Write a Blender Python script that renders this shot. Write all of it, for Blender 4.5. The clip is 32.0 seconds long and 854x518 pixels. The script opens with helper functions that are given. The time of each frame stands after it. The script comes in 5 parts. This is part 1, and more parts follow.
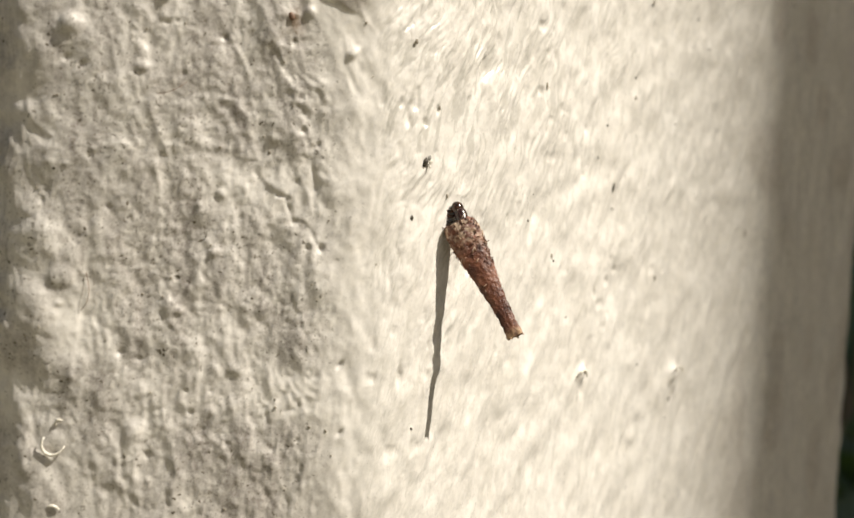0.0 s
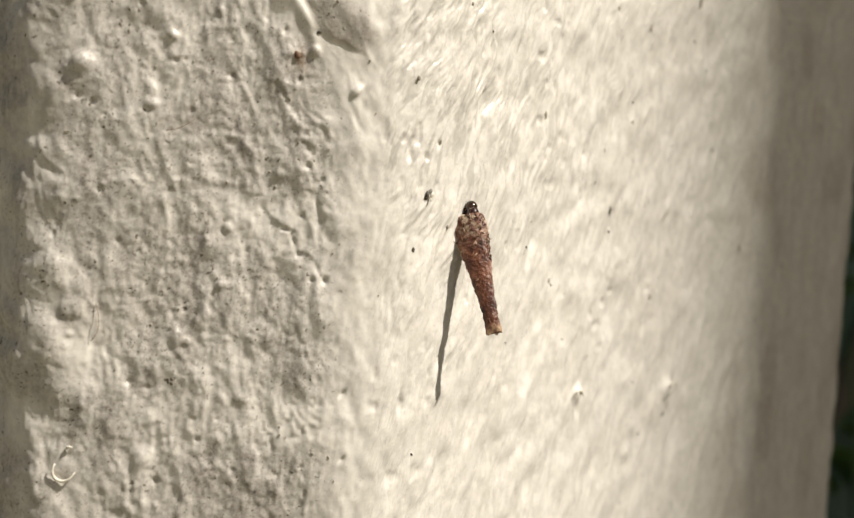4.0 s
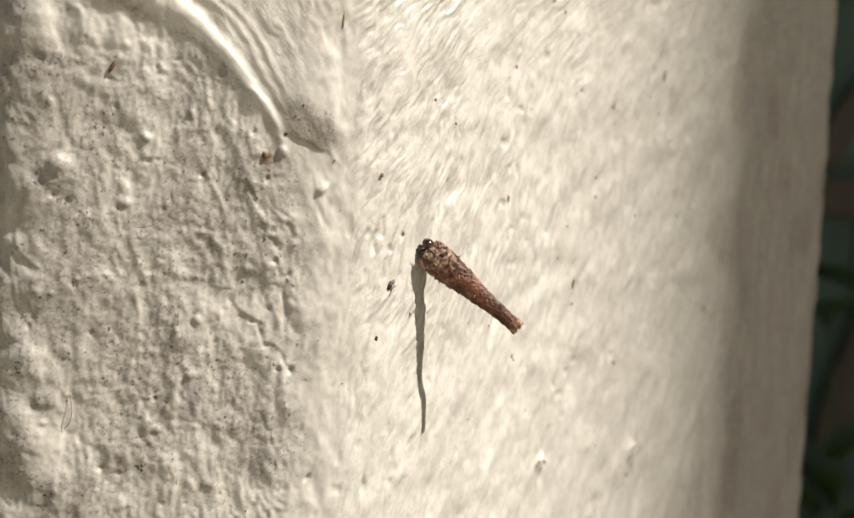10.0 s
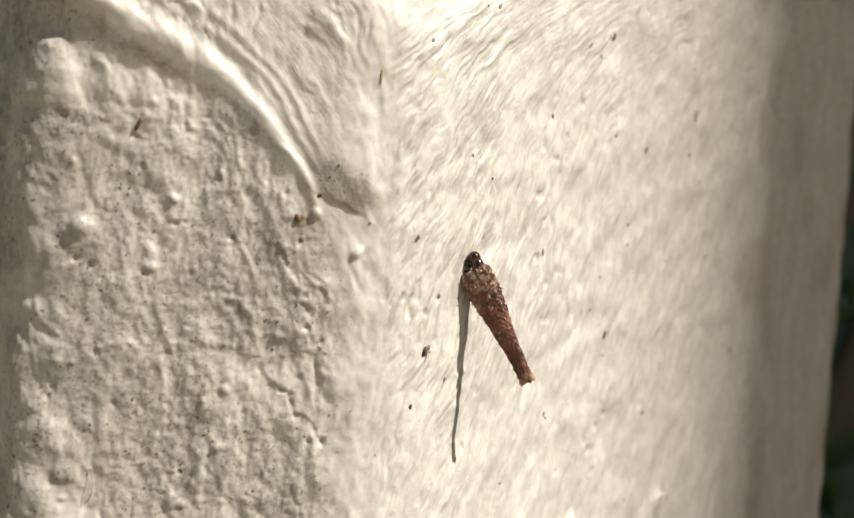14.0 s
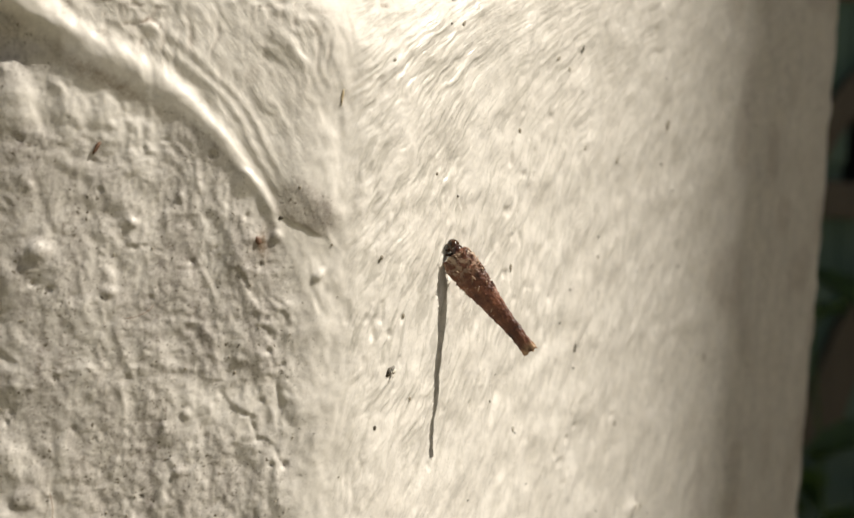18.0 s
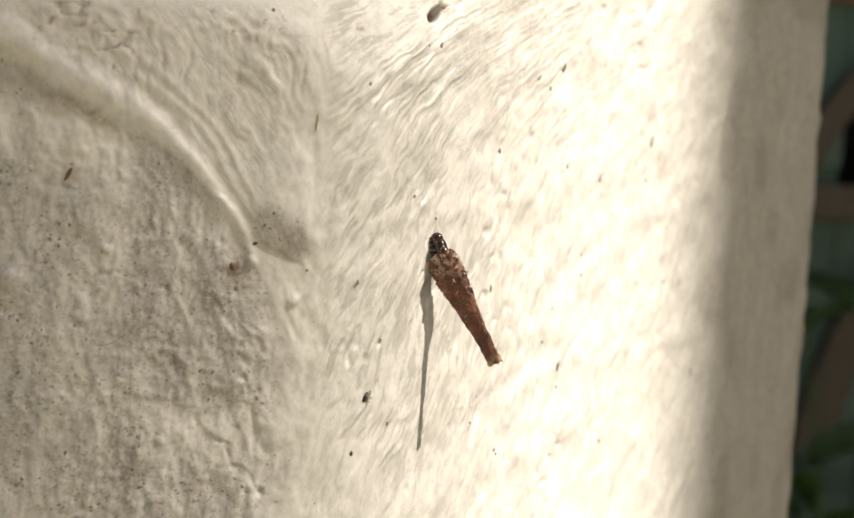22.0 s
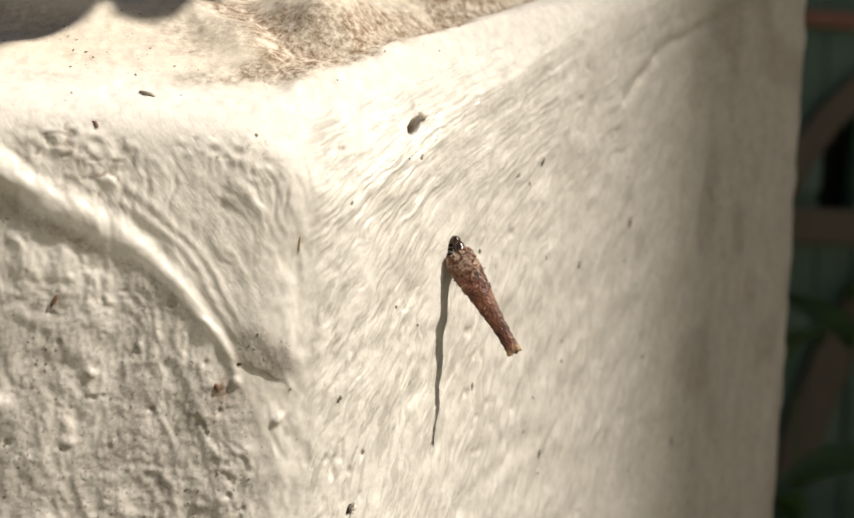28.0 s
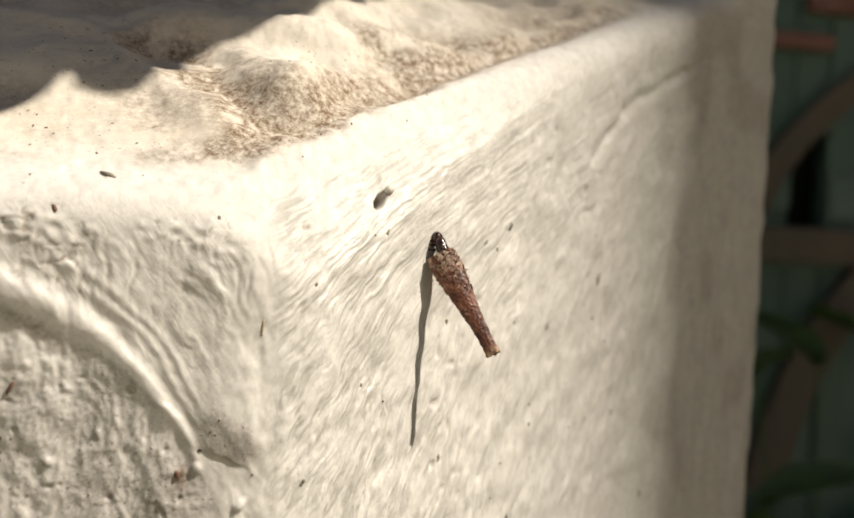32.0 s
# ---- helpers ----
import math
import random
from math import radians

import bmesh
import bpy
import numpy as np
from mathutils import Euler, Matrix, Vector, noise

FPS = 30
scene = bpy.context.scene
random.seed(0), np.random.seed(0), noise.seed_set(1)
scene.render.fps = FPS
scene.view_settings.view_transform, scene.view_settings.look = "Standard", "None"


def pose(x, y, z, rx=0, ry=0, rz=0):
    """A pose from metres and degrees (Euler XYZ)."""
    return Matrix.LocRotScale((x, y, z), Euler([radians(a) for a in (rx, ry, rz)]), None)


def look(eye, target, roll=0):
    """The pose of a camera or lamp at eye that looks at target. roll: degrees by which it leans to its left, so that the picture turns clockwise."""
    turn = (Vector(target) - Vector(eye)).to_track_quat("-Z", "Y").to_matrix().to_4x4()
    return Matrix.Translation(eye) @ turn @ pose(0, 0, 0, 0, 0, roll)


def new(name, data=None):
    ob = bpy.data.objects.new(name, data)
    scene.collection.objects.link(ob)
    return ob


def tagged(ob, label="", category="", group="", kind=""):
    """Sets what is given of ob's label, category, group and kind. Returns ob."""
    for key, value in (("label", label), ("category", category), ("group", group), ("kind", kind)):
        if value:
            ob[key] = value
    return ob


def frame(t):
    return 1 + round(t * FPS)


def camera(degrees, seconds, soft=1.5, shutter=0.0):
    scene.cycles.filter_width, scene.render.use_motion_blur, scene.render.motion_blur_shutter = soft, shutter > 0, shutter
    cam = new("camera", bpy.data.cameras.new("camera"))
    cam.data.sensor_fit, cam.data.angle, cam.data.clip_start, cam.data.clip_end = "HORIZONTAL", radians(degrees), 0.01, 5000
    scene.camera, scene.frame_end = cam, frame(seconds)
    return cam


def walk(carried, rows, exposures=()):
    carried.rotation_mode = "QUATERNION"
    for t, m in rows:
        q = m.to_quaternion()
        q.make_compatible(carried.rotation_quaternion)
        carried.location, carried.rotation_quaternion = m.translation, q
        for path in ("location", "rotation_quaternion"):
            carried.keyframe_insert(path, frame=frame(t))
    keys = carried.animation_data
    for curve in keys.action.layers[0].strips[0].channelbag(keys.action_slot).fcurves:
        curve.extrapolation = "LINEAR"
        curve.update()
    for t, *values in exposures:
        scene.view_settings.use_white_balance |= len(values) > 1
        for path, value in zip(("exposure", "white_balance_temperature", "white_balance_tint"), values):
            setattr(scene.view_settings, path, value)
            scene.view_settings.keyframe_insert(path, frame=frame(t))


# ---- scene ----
cam = camera(46.7, 32.0)
METRES, EYE, TILT, LEAN, TURN = 0.1, 1.0, 0.0, 0.0, -2.2
ROWS = [
    (0.0, 0.0, 0.0, 0.0, 0.07, -1.63, -2.38),
    (0.3, -0.0035, -0.0026, 0.0029, -0.04, -1.4, -2.42),
    (0.5, -0.0058, -0.0043, 0.0049, 0.13, -1.77, -2.45),
    (0.8, -0.0051, -0.0141, 0.0173, 0.38, -1.5, -2.54),
    (1.0, -0.0047, -0.0206, 0.0256, -0.03, -1.92, -2.6),
    (1.3, 0.0054, -0.0384, 0.0278, -0.48, -1.15, -2.51),
    (1.5, 0.0122, -0.0502, 0.0292, 0.04, -1.8, -2.45),
    (1.8, 0.0049, -0.0621, 0.0265, 0.67, -2.05, -2.55),
    (2.0, 0.0, -0.07, 0.0247, -0.1, -1.79, -2.61),
    (2.3, 0.0031, -0.0635, 0.0272, -0.42, -1.65, -2.57),
    (2.5, 0.0051, -0.0591, 0.0288, -0.15, -1.72, -2.54),
    (2.8, 0.0037, -0.0427, 0.0211, -0.05, -2.04, -2.61),
    (3.0, 0.0027, -0.0317, 0.016, -0.07, -1.84, -2.65),
    (3.3, -0.0027, -0.028, 0.0216, 0.43, -1.05, -2.78),
    (3.5, -0.0063, -0.0255, 0.0253, 0.02, -2.08, -2.86),
    (5.5, 0.011, -0.0045, 0.0385, -0.14, -2.46, -2.49),
    (5.8, 0.0133, -0.0072, 0.0387, -0.05, -2.87, -2.63),
    (6.0, 0.0148, -0.009, 0.0388, -0.06, -2.6, -2.73),
    (6.3, 0.0205, -0.0179, 0.0418, 0.09, -1.81, -2.83),
    (6.5, 0.0243, -0.0238, 0.0438, -0.1, -2.43, -2.9),
    (6.8, 0.0072, -0.0366, 0.0598, -0.34, -2.0, -2.98),
    (7.0, -0.0042, -0.0451, 0.0704, -0.31, -2.31, -3.04),
    (7.3, 0.002, -0.0533, 0.0784, -0.46, -2.7, -3.02),
    (7.5, 0.0061, -0.0587, 0.0837, -0.43, -1.97, -3.01),
    (7.7, 0.0091, -0.0558, 0.0873, -0.66, -3.05, -2.95),
    (8.0, 0.0136, -0.0515, 0.0927, -0.77, -1.59, -2.85),
    (8.3, 0.0093, -0.0475, 0.0883, -0.82, -2.29, -2.77),
    (8.5, 0.0064, -0.0449, 0.0854, -0.73, -1.3, -2.72),
    (8.8, 0.0104, -0.0421, 0.0838, -0.47, -1.2, -2.81),
    (9.0, 0.0131, -0.0402, 0.0828, -0.74, -1.46, -2.87),
    (9.3, 0.0202, -0.0395, 0.0883, -0.72, -0.49, -2.92),
    (9.5, 0.025, -0.039, 0.0919, -0.81, -1.41, -2.95),
    (9.8, 0.0179, -0.0443, 0.0919, -0.84, -0.7, -2.97),
    (10.0, 0.0132, -0.0478, 0.0919, -0.73, -1.42, -2.98),
    (10.3, 0.0202, -0.0503, 0.1006, -0.23, -2.0, -3.0),
    (10.5, 0.0249, -0.052, 0.1064, -0.82, -1.46, -3.01),
    (10.8, 0.0119, -0.0488, 0.1011, -0.61, -2.06, -3.06),
    (11.0, 0.0032, -0.0467, 0.0976, -0.96, -1.5, -3.1),
    (11.3, -0.0026, -0.0391, 0.1007, -0.76, -1.82, -3.2),
    (11.5, -0.0064, -0.0341, 0.1027, -1.1, -1.64, -3.27),
    (11.8, -0.0072, -0.0298, 0.1108, -1.03, -1.42, -3.26),
    (12.0, -0.0077, -0.0269, 0.1162, -0.95, -1.46, -3.26),
    (12.3, -0.0078, -0.0218, 0.1153, -1.03, -0.78, -3.31),
    (12.5, -0.0078, -0.0184, 0.1147, -0.83, -1.42, -3.35),
    (12.8, -0.0032, -0.0104, 0.1191, -0.57, -1.3, -3.36),
    (13.0, -0.0002, -0.0051, 0.122, -0.75, -1.38, -3.37),
    (13.3, -0.0021, 0.0005, 0.1247, -0.74, -1.69, -3.41),
    (13.5, -0.0033, 0.0043, 0.1265, -0.85, -1.46, -3.43),
    (13.8, -0.0141, -0.0054, 0.1334, -0.94, -1.91, -3.49),
    (14.0, -0.0213, -0.0118, 0.138, -1.05, -1.42, -3.53),
    (14.3, -0.0047, -0.0191, 0.1401, -0.7, -1.75, -3.62),
    (14.5, 0.0063, -0.024, 0.1415, -1.3, -1.44, -3.68),
    (16.5, 0.0152, -0.0168, 0.1473, -1.77, -1.3, -3.18),
    (16.8, 0.0036, -0.0095, 0.1425, -1.18, -1.52, -3.3),
    (17.0, -0.0041, -0.0046, 0.1393, -1.81, -1.89, -3.38),
    (17.3, -0.0088, -0.0021, 0.144, -1.91, -1.31, -3.41),
    (17.5, -0.0119, -0.0004, 0.1472, -1.8, -2.09, -3.43),
    (17.8, -0.0066, -0.0052, 0.1548, -2.57, -2.25, -3.3),
    (18.0, -0.0031, -0.0084, 0.1598, -1.67, -1.82, -3.21),
    (18.3, -0.0019, -0.0082, 0.1611, -0.69, -2.3, -3.32),
    (18.5, -0.0011, -0.008, 0.162, -1.59, -1.93, -3.39),
    (18.8, -0.0065, -0.0039, 0.1685, -0.91, -2.65, -3.46),
    (19.0, -0.0101, -0.0012, 0.1729, -1.74, -1.99, -3.5),
    (19.3, 0.003, 0.0015, 0.1698, -1.87, -1.32, -3.33),
    (19.5, 0.0117, 0.0033, 0.1678, -1.64, -1.81, -3.21),
    (19.8, 0.0049, 0.0097, 0.1644, -1.82, -1.69, -3.27),
    (20.0, 0.0004, 0.014, 0.1621, -1.78, -1.93, -3.31),
    (20.2, 0.0034, 0.0118, 0.174, -1.54, -2.24, -3.28),
    (20.3, 0.005, 0.0106, 0.1799, -1.36, -2.03, -3.27),
    (20.5, 0.008, 0.0084, 0.1918, -1.63, -1.87, -3.24),
    (20.8, 0.0105, 0.0023, 0.1879, -1.9, -2.3, -3.14),
    (21.0, 0.0121, -0.0018, 0.1853, -1.57, -1.56, -3.08),
    (21.3, 0.0071, -0.0042, 0.1777, -2.13, -2.5, -3.1),
    (21.5, 0.0038, -0.0058, 0.1727, -1.76, -1.63, -3.12),
    (21.8, 0.0086, -0.0048, 0.1753, -1.69, -0.98, -3.12),
    (22.0, 0.0118, -0.0041, 0.177, -1.8, -1.7, -3.12),
    (22.3, 0.0101, -0.001, 0.1831, -1.01, -1.93, -3.15),
    (22.5, 0.0089, 0.001, 0.1871, -1.54, -1.77, -3.17),
    (22.8, 0.0021, 0.0003, 0.1968, -1.64, -2.51, -3.15),
    (23.0, -0.0024, -0.0002, 0.2032, -1.91, -1.82, -3.13),
    (23.3, 0.0024, -0.0037, 0.1995, -2.05, -2.31, -3.0),
    (23.5, 0.0056, -0.006, 0.1971, -1.92, -1.48, -2.92),
    (23.8, -0.004, -0.0114, 0.1955, -1.92, -1.4, -2.9),
    (24.0, -0.0104, -0.015, 0.1944, -1.93, -1.42, -2.88),
    (24.3, -0.0163, -0.019, 0.2076, -2.17, -1.52, -2.89),
    (24.5, -0.0203, -0.0217, 0.2164, -1.87, -1.3, -2.9),
    (25.0, -0.0188, -0.0249, 0.2284, -2.02, -1.19, -2.92),
    (25.5, 0.0029, -0.0228, 0.231, -2.24, -0.95, -2.68),
    (26.0, -0.0025, -0.0216, 0.2285, -2.31, -1.04, -2.79),
    (26.5, 0.0004, -0.0239, 0.2466, -2.32, -0.86, -2.87),
    (28.5, 0.0107, -0.0146, 0.2527, -2.79, -0.63, -2.69),
    (29.0, 0.0101, -0.0151, 0.2618, -2.5, -0.51, -2.66),
    (29.5, 0.022, -0.0143, 0.273, -3.08, -0.4, -2.64),
    (30.0, 0.0179, -0.0184, 0.2664, -3.31, -0.56, -2.72),
    (30.5, -0.0065, -0.0256, 0.2719, -3.34, -0.55, -2.99),
    (31.0, 0.009, -0.0347, 0.2794, -3.42, -0.5, -3.23),
    (31.5, 0.0156, -0.0236, 0.2945, -3.88, -0.42, -3.29),
    (32.0, 0.0129, -0.0091, 0.3025, -4.31, 0.0, -3.05),
]
EXPOSURES = [(0.0, 0.08, 6750, 10), (6.0, -0.02, 6750, 10), (9.0, -0.02, 6750, 10), (13.0, 0.02, 6750, 10), (18.0, -0.12, 6800, 10), (19.0, 0.1, 6850, 11), (20.0, 0.22, 6850, 11), (21.0, 0.44, 6850, 11), (22.0, 0.52, 6850, 11), (23.0, 0.1, 6850, 11), (24.0, -0.02, 6850, 11), (26.0, -0.06, 6850, 11), (29.0, -0.06, 6850, 11), (31.0, -0.22, 7050, 11), (32.0, -0.12, 6900, 11)]
walk(cam, [(t, pose(0, 0, EYE, TILT, LEAN, TURN) @ pose(METRES * x, METRES * y, METRES * z, 90 + pitch, roll, yaw)) for t, x, y, z, yaw, pitch, roll in ROWS], exposures=EXPOSURES)

U = 0.001  # one millimetre
FOCUS = 0.077


def at_mm(x, y, z):
    """A place given in millimetres from the first eye, in the world."""
    return Vector((x * U, y * U, EYE + z * U))


cam.data.dof.use_dof = True
cam.data.dof.focus_distance = FOCUS
cam.data.dof.aperture_fstop = 38.0

# ---- light ----
SUN_AZ, SUN_EL = 68.0, 50.5
SUN = Vector((math.sin(radians(SUN_AZ)) * math.cos(radians(SUN_EL)), -math.cos(radians(SUN_AZ)) * math.cos(radians(SUN_EL)), math.sin(radians(SUN_EL))))
world = bpy.data.worlds.new("world")
scene.world = world
world.use_nodes = True
wt = world.node_tree
sky = wt.nodes.new("ShaderNodeTexSky")
sky.sky_type, sky.sun_disc = "NISHITA", False
sky.sun_elevation, sky.sun_rotation = radians(SUN_EL), radians(180 - SUN_AZ)
sky.dust_density = 4.0
wt.links.new(sky.outputs[0], wt.nodes["Background"].inputs[0])
wt.nodes["Background"].inputs[1].default_value = 0.035
sun_data = bpy.data.lights.new("sun", "SUN")
sun_data.energy, sun_data.angle, sun_data.color = 5.9, radians(0.53), (1.0, 0.965, 0.875)
sun = new("sun", sun_data)
sun.matrix_world = look(at_mm(0, 70, 0) + SUN * 3, at_mm(0, 70, 0))


# ---- materials ----
def material(name, rough=0.6, metal=0.0):
    mat = bpy.data.materials.new(name)
    mat.use_nodes = True
    nt = mat.node_tree
    b = nt.nodes["Principled BSDF"]
    b.inputs["Roughness"].default_value = rough
    b.inputs["Metallic"].default_value = metal
    return mat, nt, b


def link(nt, a, b):
    nt.links.new(a, b)


def noise_node(nt, scale, detail=4.0, stretch=(1, 1, 1), rough=0.6):
    tc = nt.nodes.new("ShaderNodeTexCoord")
    mp = nt.nodes.new("ShaderNodeMapping")
    mp.inputs["Scale"].default_value = stretch
    n = nt.nodes.new("ShaderNodeTexNoise")
    n.inputs["Scale"].default_value = scale
    n.inputs["Detail"].default_value = detail
    n.inputs["Roughness"].default_value = rough
    link(nt, tc.outputs["Object"], mp.inputs[0])
    link(nt, mp.outputs[0], n.inputs["Vector"])
    return n.outputs["Fac"]


def ramp(nt, fac, stops):
    r = nt.nodes.new("ShaderNodeValToRGB")
    el = r.color_ramp.elements
    while len(el) < len(stops):
        el.new(0.5)
    for e, (p, c) in zip(el, stops):
        e.position, e.color = p, (*c, 1.0) if len(c) == 3 else c
    link(nt, fac, r.inputs[0])
    return r.outputs[0]


def mix(nt, fac, a, b, mode="MIX"):
    m = nt.nodes.new("ShaderNodeMix")
    m.data_type, m.blend_type = "RGBA", mode
    for sock, v in ((m.inputs[0], fac), (m.inputs[6], a), (m.inputs[7], b)):
        if isinstance(v, (int, float)):
            sock.default_value = v
        elif isinstance(v, tuple):
            sock.default_value = (*v, 1.0)
        else:
            link(nt, v, sock)
    return m.outputs[2]


def bump(nt, b, height, strength=0.3, distance=0.0001):
    n = nt.nodes.new("ShaderNodeBump")
    n.inputs["Strength"].default_value = strength
    n.inputs["Distance"].default_value = distance
    link(nt, height, n.inputs["Height"])
    link(nt, n.outputs[0], b.inputs["Normal"])


def g3(v):
    return (v, v, v)


def mottled(name, c1, c2, scale, rough=0.6, metal=0.0, bump_scale=None, strength=0.3, distance=0.0001, stretch=(1, 1, 1)):
    """A plain two-tone material with grain."""
    mat, nt, b = material(name, rough, metal)
    f = noise_node(nt, scale, 5.0, stretch)
    link(nt, ramp(nt, f, [(0.35, c1), (0.65, c2)]), b.inputs["Base Color"])
    bump(nt, b, noise_node(nt, bump_scale or scale * 3, 4.0, stretch), strength, distance)
    return mat


def attribute(nt, name, output="Fac"):
    at = nt.nodes.new("ShaderNodeAttribute")
    at.attribute_name = name
    return at.outputs[output]


def math_node(nt, op, a, b):
    m = nt.nodes.new("ShaderNodeMath")
    m.operation = op
    for sock, v in zip(m.inputs, (a, b)):
        if isinstance(v, (int, float)):
            sock.default_value = v
        else:
            link(nt, v, sock)
    return m.outputs[0]


def wall_paint():
    """Old cream-white gloss paint on plaster, with grime lying in its hollows and on its top, and some shade put into
    its colour.
    """
    mat, nt, b = material("wall_paint", 0.5)
    tone = ramp(nt, noise_node(nt, 150, 4.0), [(0.3, (0.757, 0.709, 0.652)), (0.7, (0.827, 0.783, 0.732))])
    fine = ramp(nt, noise_node(nt, 900, 6.0, rough=0.7), [(0.32, g3(0.80)), (0.58, g3(1.0))])
    col = mix(nt, 1.0, tone, fine, "MULTIPLY")
    # dust on the rough chamfer, and the dent's painted shade: grains, pores and faint runs
    dust_shade = attribute(nt, "dust_shade")
    d_noise = ramp(nt, noise_node(nt, 1700, 7.0, rough=0.8), [(0.34, g3(0.3)), (0.62, g3(0.85))])
    runs = ramp(nt, noise_node(nt, 520, 4.0, (1, 1, 0.22)), [(0.36, g3(0.35)), (0.62, g3(1.0))])
    col = mix(nt, math_node(nt, "MULTIPLY", math_node(nt, "MULTIPLY", dust_shade, d_noise), runs), col, (0.195, 0.165, 0.148))
    pores = nt.nodes.new("ShaderNodeTexVoronoi")
    pores.inputs["Scale"].default_value = 2000
    ragged = nt.nodes.new("ShaderNodeTexNoise")
    ragged.inputs["Scale"].default_value, ragged.inputs["Detail"].default_value = 2600, 3.0
    place = nt.nodes.new("ShaderNodeTexCoord").outputs["Object"]
    link(nt, place, ragged.inputs["Vector"])
    shift = nt.nodes.new("ShaderNodeVectorMath")
    shift.operation = "MULTIPLY_ADD"
    shift.inputs[1].default_value = (0.0007, 0.0007, 0.0007)
    link(nt, ragged.outputs["Color"], shift.inputs[0])
    link(nt, place, shift.inputs[2])
    link(nt, shift.outputs[0], pores.inputs["Vector"])
    pore = ramp(nt, math_node(nt, "ADD", pores.outputs["Distance"], math_node(nt, "MULTIPLY", math_node(nt, "SUBTRACT", noise_node(nt, 700, 2.0), 0.42), 0.9)), [(0.13, g3(1.0)), (0.22, g3(0.0))])
    thin = ramp(nt, noise_node(nt, 420, 3.0), [(0.37, g3(0.0)), (0.52, g3(1.0))])
    col = mix(nt, math_node(nt, "MULTIPLY", math_node(nt, "MULTIPLY", pore, thin), math_node(nt, "ADD", math_node(nt, "MAXIMUM", math_node(nt, "MULTIPLY", dust_shade, 0.95), math_node(nt, "MULTIPLY", attribute(nt, "top"), 1.3)), 0.16)), col, (0.14, 0.115, 0.085))
    pepper = ramp(nt, noise_node(nt, 3300, 2.0), [(0.60, g3(0.0)), (0.66, g3(0.75))])
    col = mix(nt, math_node(nt, "MULTIPLY", math_node(nt, "MULTIPLY", pepper, ramp(nt, noise_node(nt, 260, 3.0), [(0.35, g3(0.1)), (0.62, g3(1.0))])), math_node(nt, "MAXIMUM", dust_shade, math_node(nt, "MULTIPLY", attribute(nt, "top"), 0.8))), col, (0.17, 0.14, 0.11))
    # grey rubs along the broad face's strokes, then their hollows' shading as grey
    flow_map = nt.nodes.new("ShaderNodeMapping")
    flow_map.inputs["Scale"].default_value = (1.0, 0.32, 0.0)
    link(nt, attribute(nt, "strokes", "Vector"), flow_map.inputs[0])
    rub = nt.nodes.new("ShaderNodeTexNoise")
    rub.inputs["Scale"].default_value, rub.inputs["Detail"].default_value = 0.9, 5.0
    rub.inputs["Distortion"].default_value = 0.9
    link(nt, flow_map.outputs[0], rub.inputs["Vector"])
    clean = attribute(nt, "face")
    col = mix(nt, math_node(nt, "MULTIPLY", clean, ramp(nt, rub.outputs["Fac"], [(0.52, g3(0.0)), (0.68, g3(0.35))])), col, (0.47, 0.44, 0.385))
    # shading of the stroke hollows, put into the paint as grey
    col = mix(nt, math_node(nt, "MULTIPLY", attribute(nt, "stroke_shade"), 0.62), col, (0.43, 0.405, 0.36))
    aged = math_node(nt, "MULTIPLY", attribute(nt, "top"), ramp(nt, noise_node(nt, 110, 4.0), [(0.3, g3(0.55)), (0.7, g3(1.0))]))
    col = mix(nt, math_node(nt, "MULTIPLY", aged, 0.9), col, (0.80, 0.665, 0.49))
    # grime of the top, plus painted shade of hole, ridge and dent, in brown
    grime_shade = attribute(nt, "grime_shade")
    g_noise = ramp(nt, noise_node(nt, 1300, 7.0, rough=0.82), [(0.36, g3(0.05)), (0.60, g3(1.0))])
    col = mix(nt, math_node(nt, "MULTIPLY", grime_shade, g_noise), col, (0.17, 0.098, 0.047))
    link(nt, col, b.inputs["Base Color"])
    stroke = attribute(nt, "stroke")
    rough = ramp(nt, noise_node(nt, 500, 3.0), [(0.3, g3(0.27)), (0.7, g3(0.52))])
    worn = math_node(nt, "MULTIPLY", attribute(nt, "worn"), 0.42)
    link(nt, math_node(nt, "ADD", worn, math_node(nt, "SUBTRACT", rough, math_node(nt, "MULTIPLY", stroke, 0.10))), b.inputs["Roughness"])
    # fine relief: grain everywhere, brush hairs where the paint was dragged
    hairs = nt.nodes.new("ShaderNodeTexNoise")
    hairs.inputs["Scale"].default_value, hairs.inputs["Detail"].default_value = 2.8, 4.0
    hairs.inputs["Distortion"].default_value = 0.7
    link(nt, flow_map.outputs[0], hairs.inputs["Vector"])
    grain = math_node(nt, "MULTIPLY", noise_node(nt, 1500, 6.0, rough=0.72), math_node(nt, "ADD", math_node(nt, "MULTIPLY", dust_shade, 0.65), 0.25))
    bump(nt, b, math_node(nt, "ADD", grain, math_node(nt, "MULTIPLY", math_node(nt, "MULTIPLY", hairs.outputs["Fac"], stroke), 1.1)), 0.8, 0.00011)
    return mat


PAINT = wall_paint()


# ---- the pillar ----
TABLE = np.random.RandomState(11).rand(256, 256)


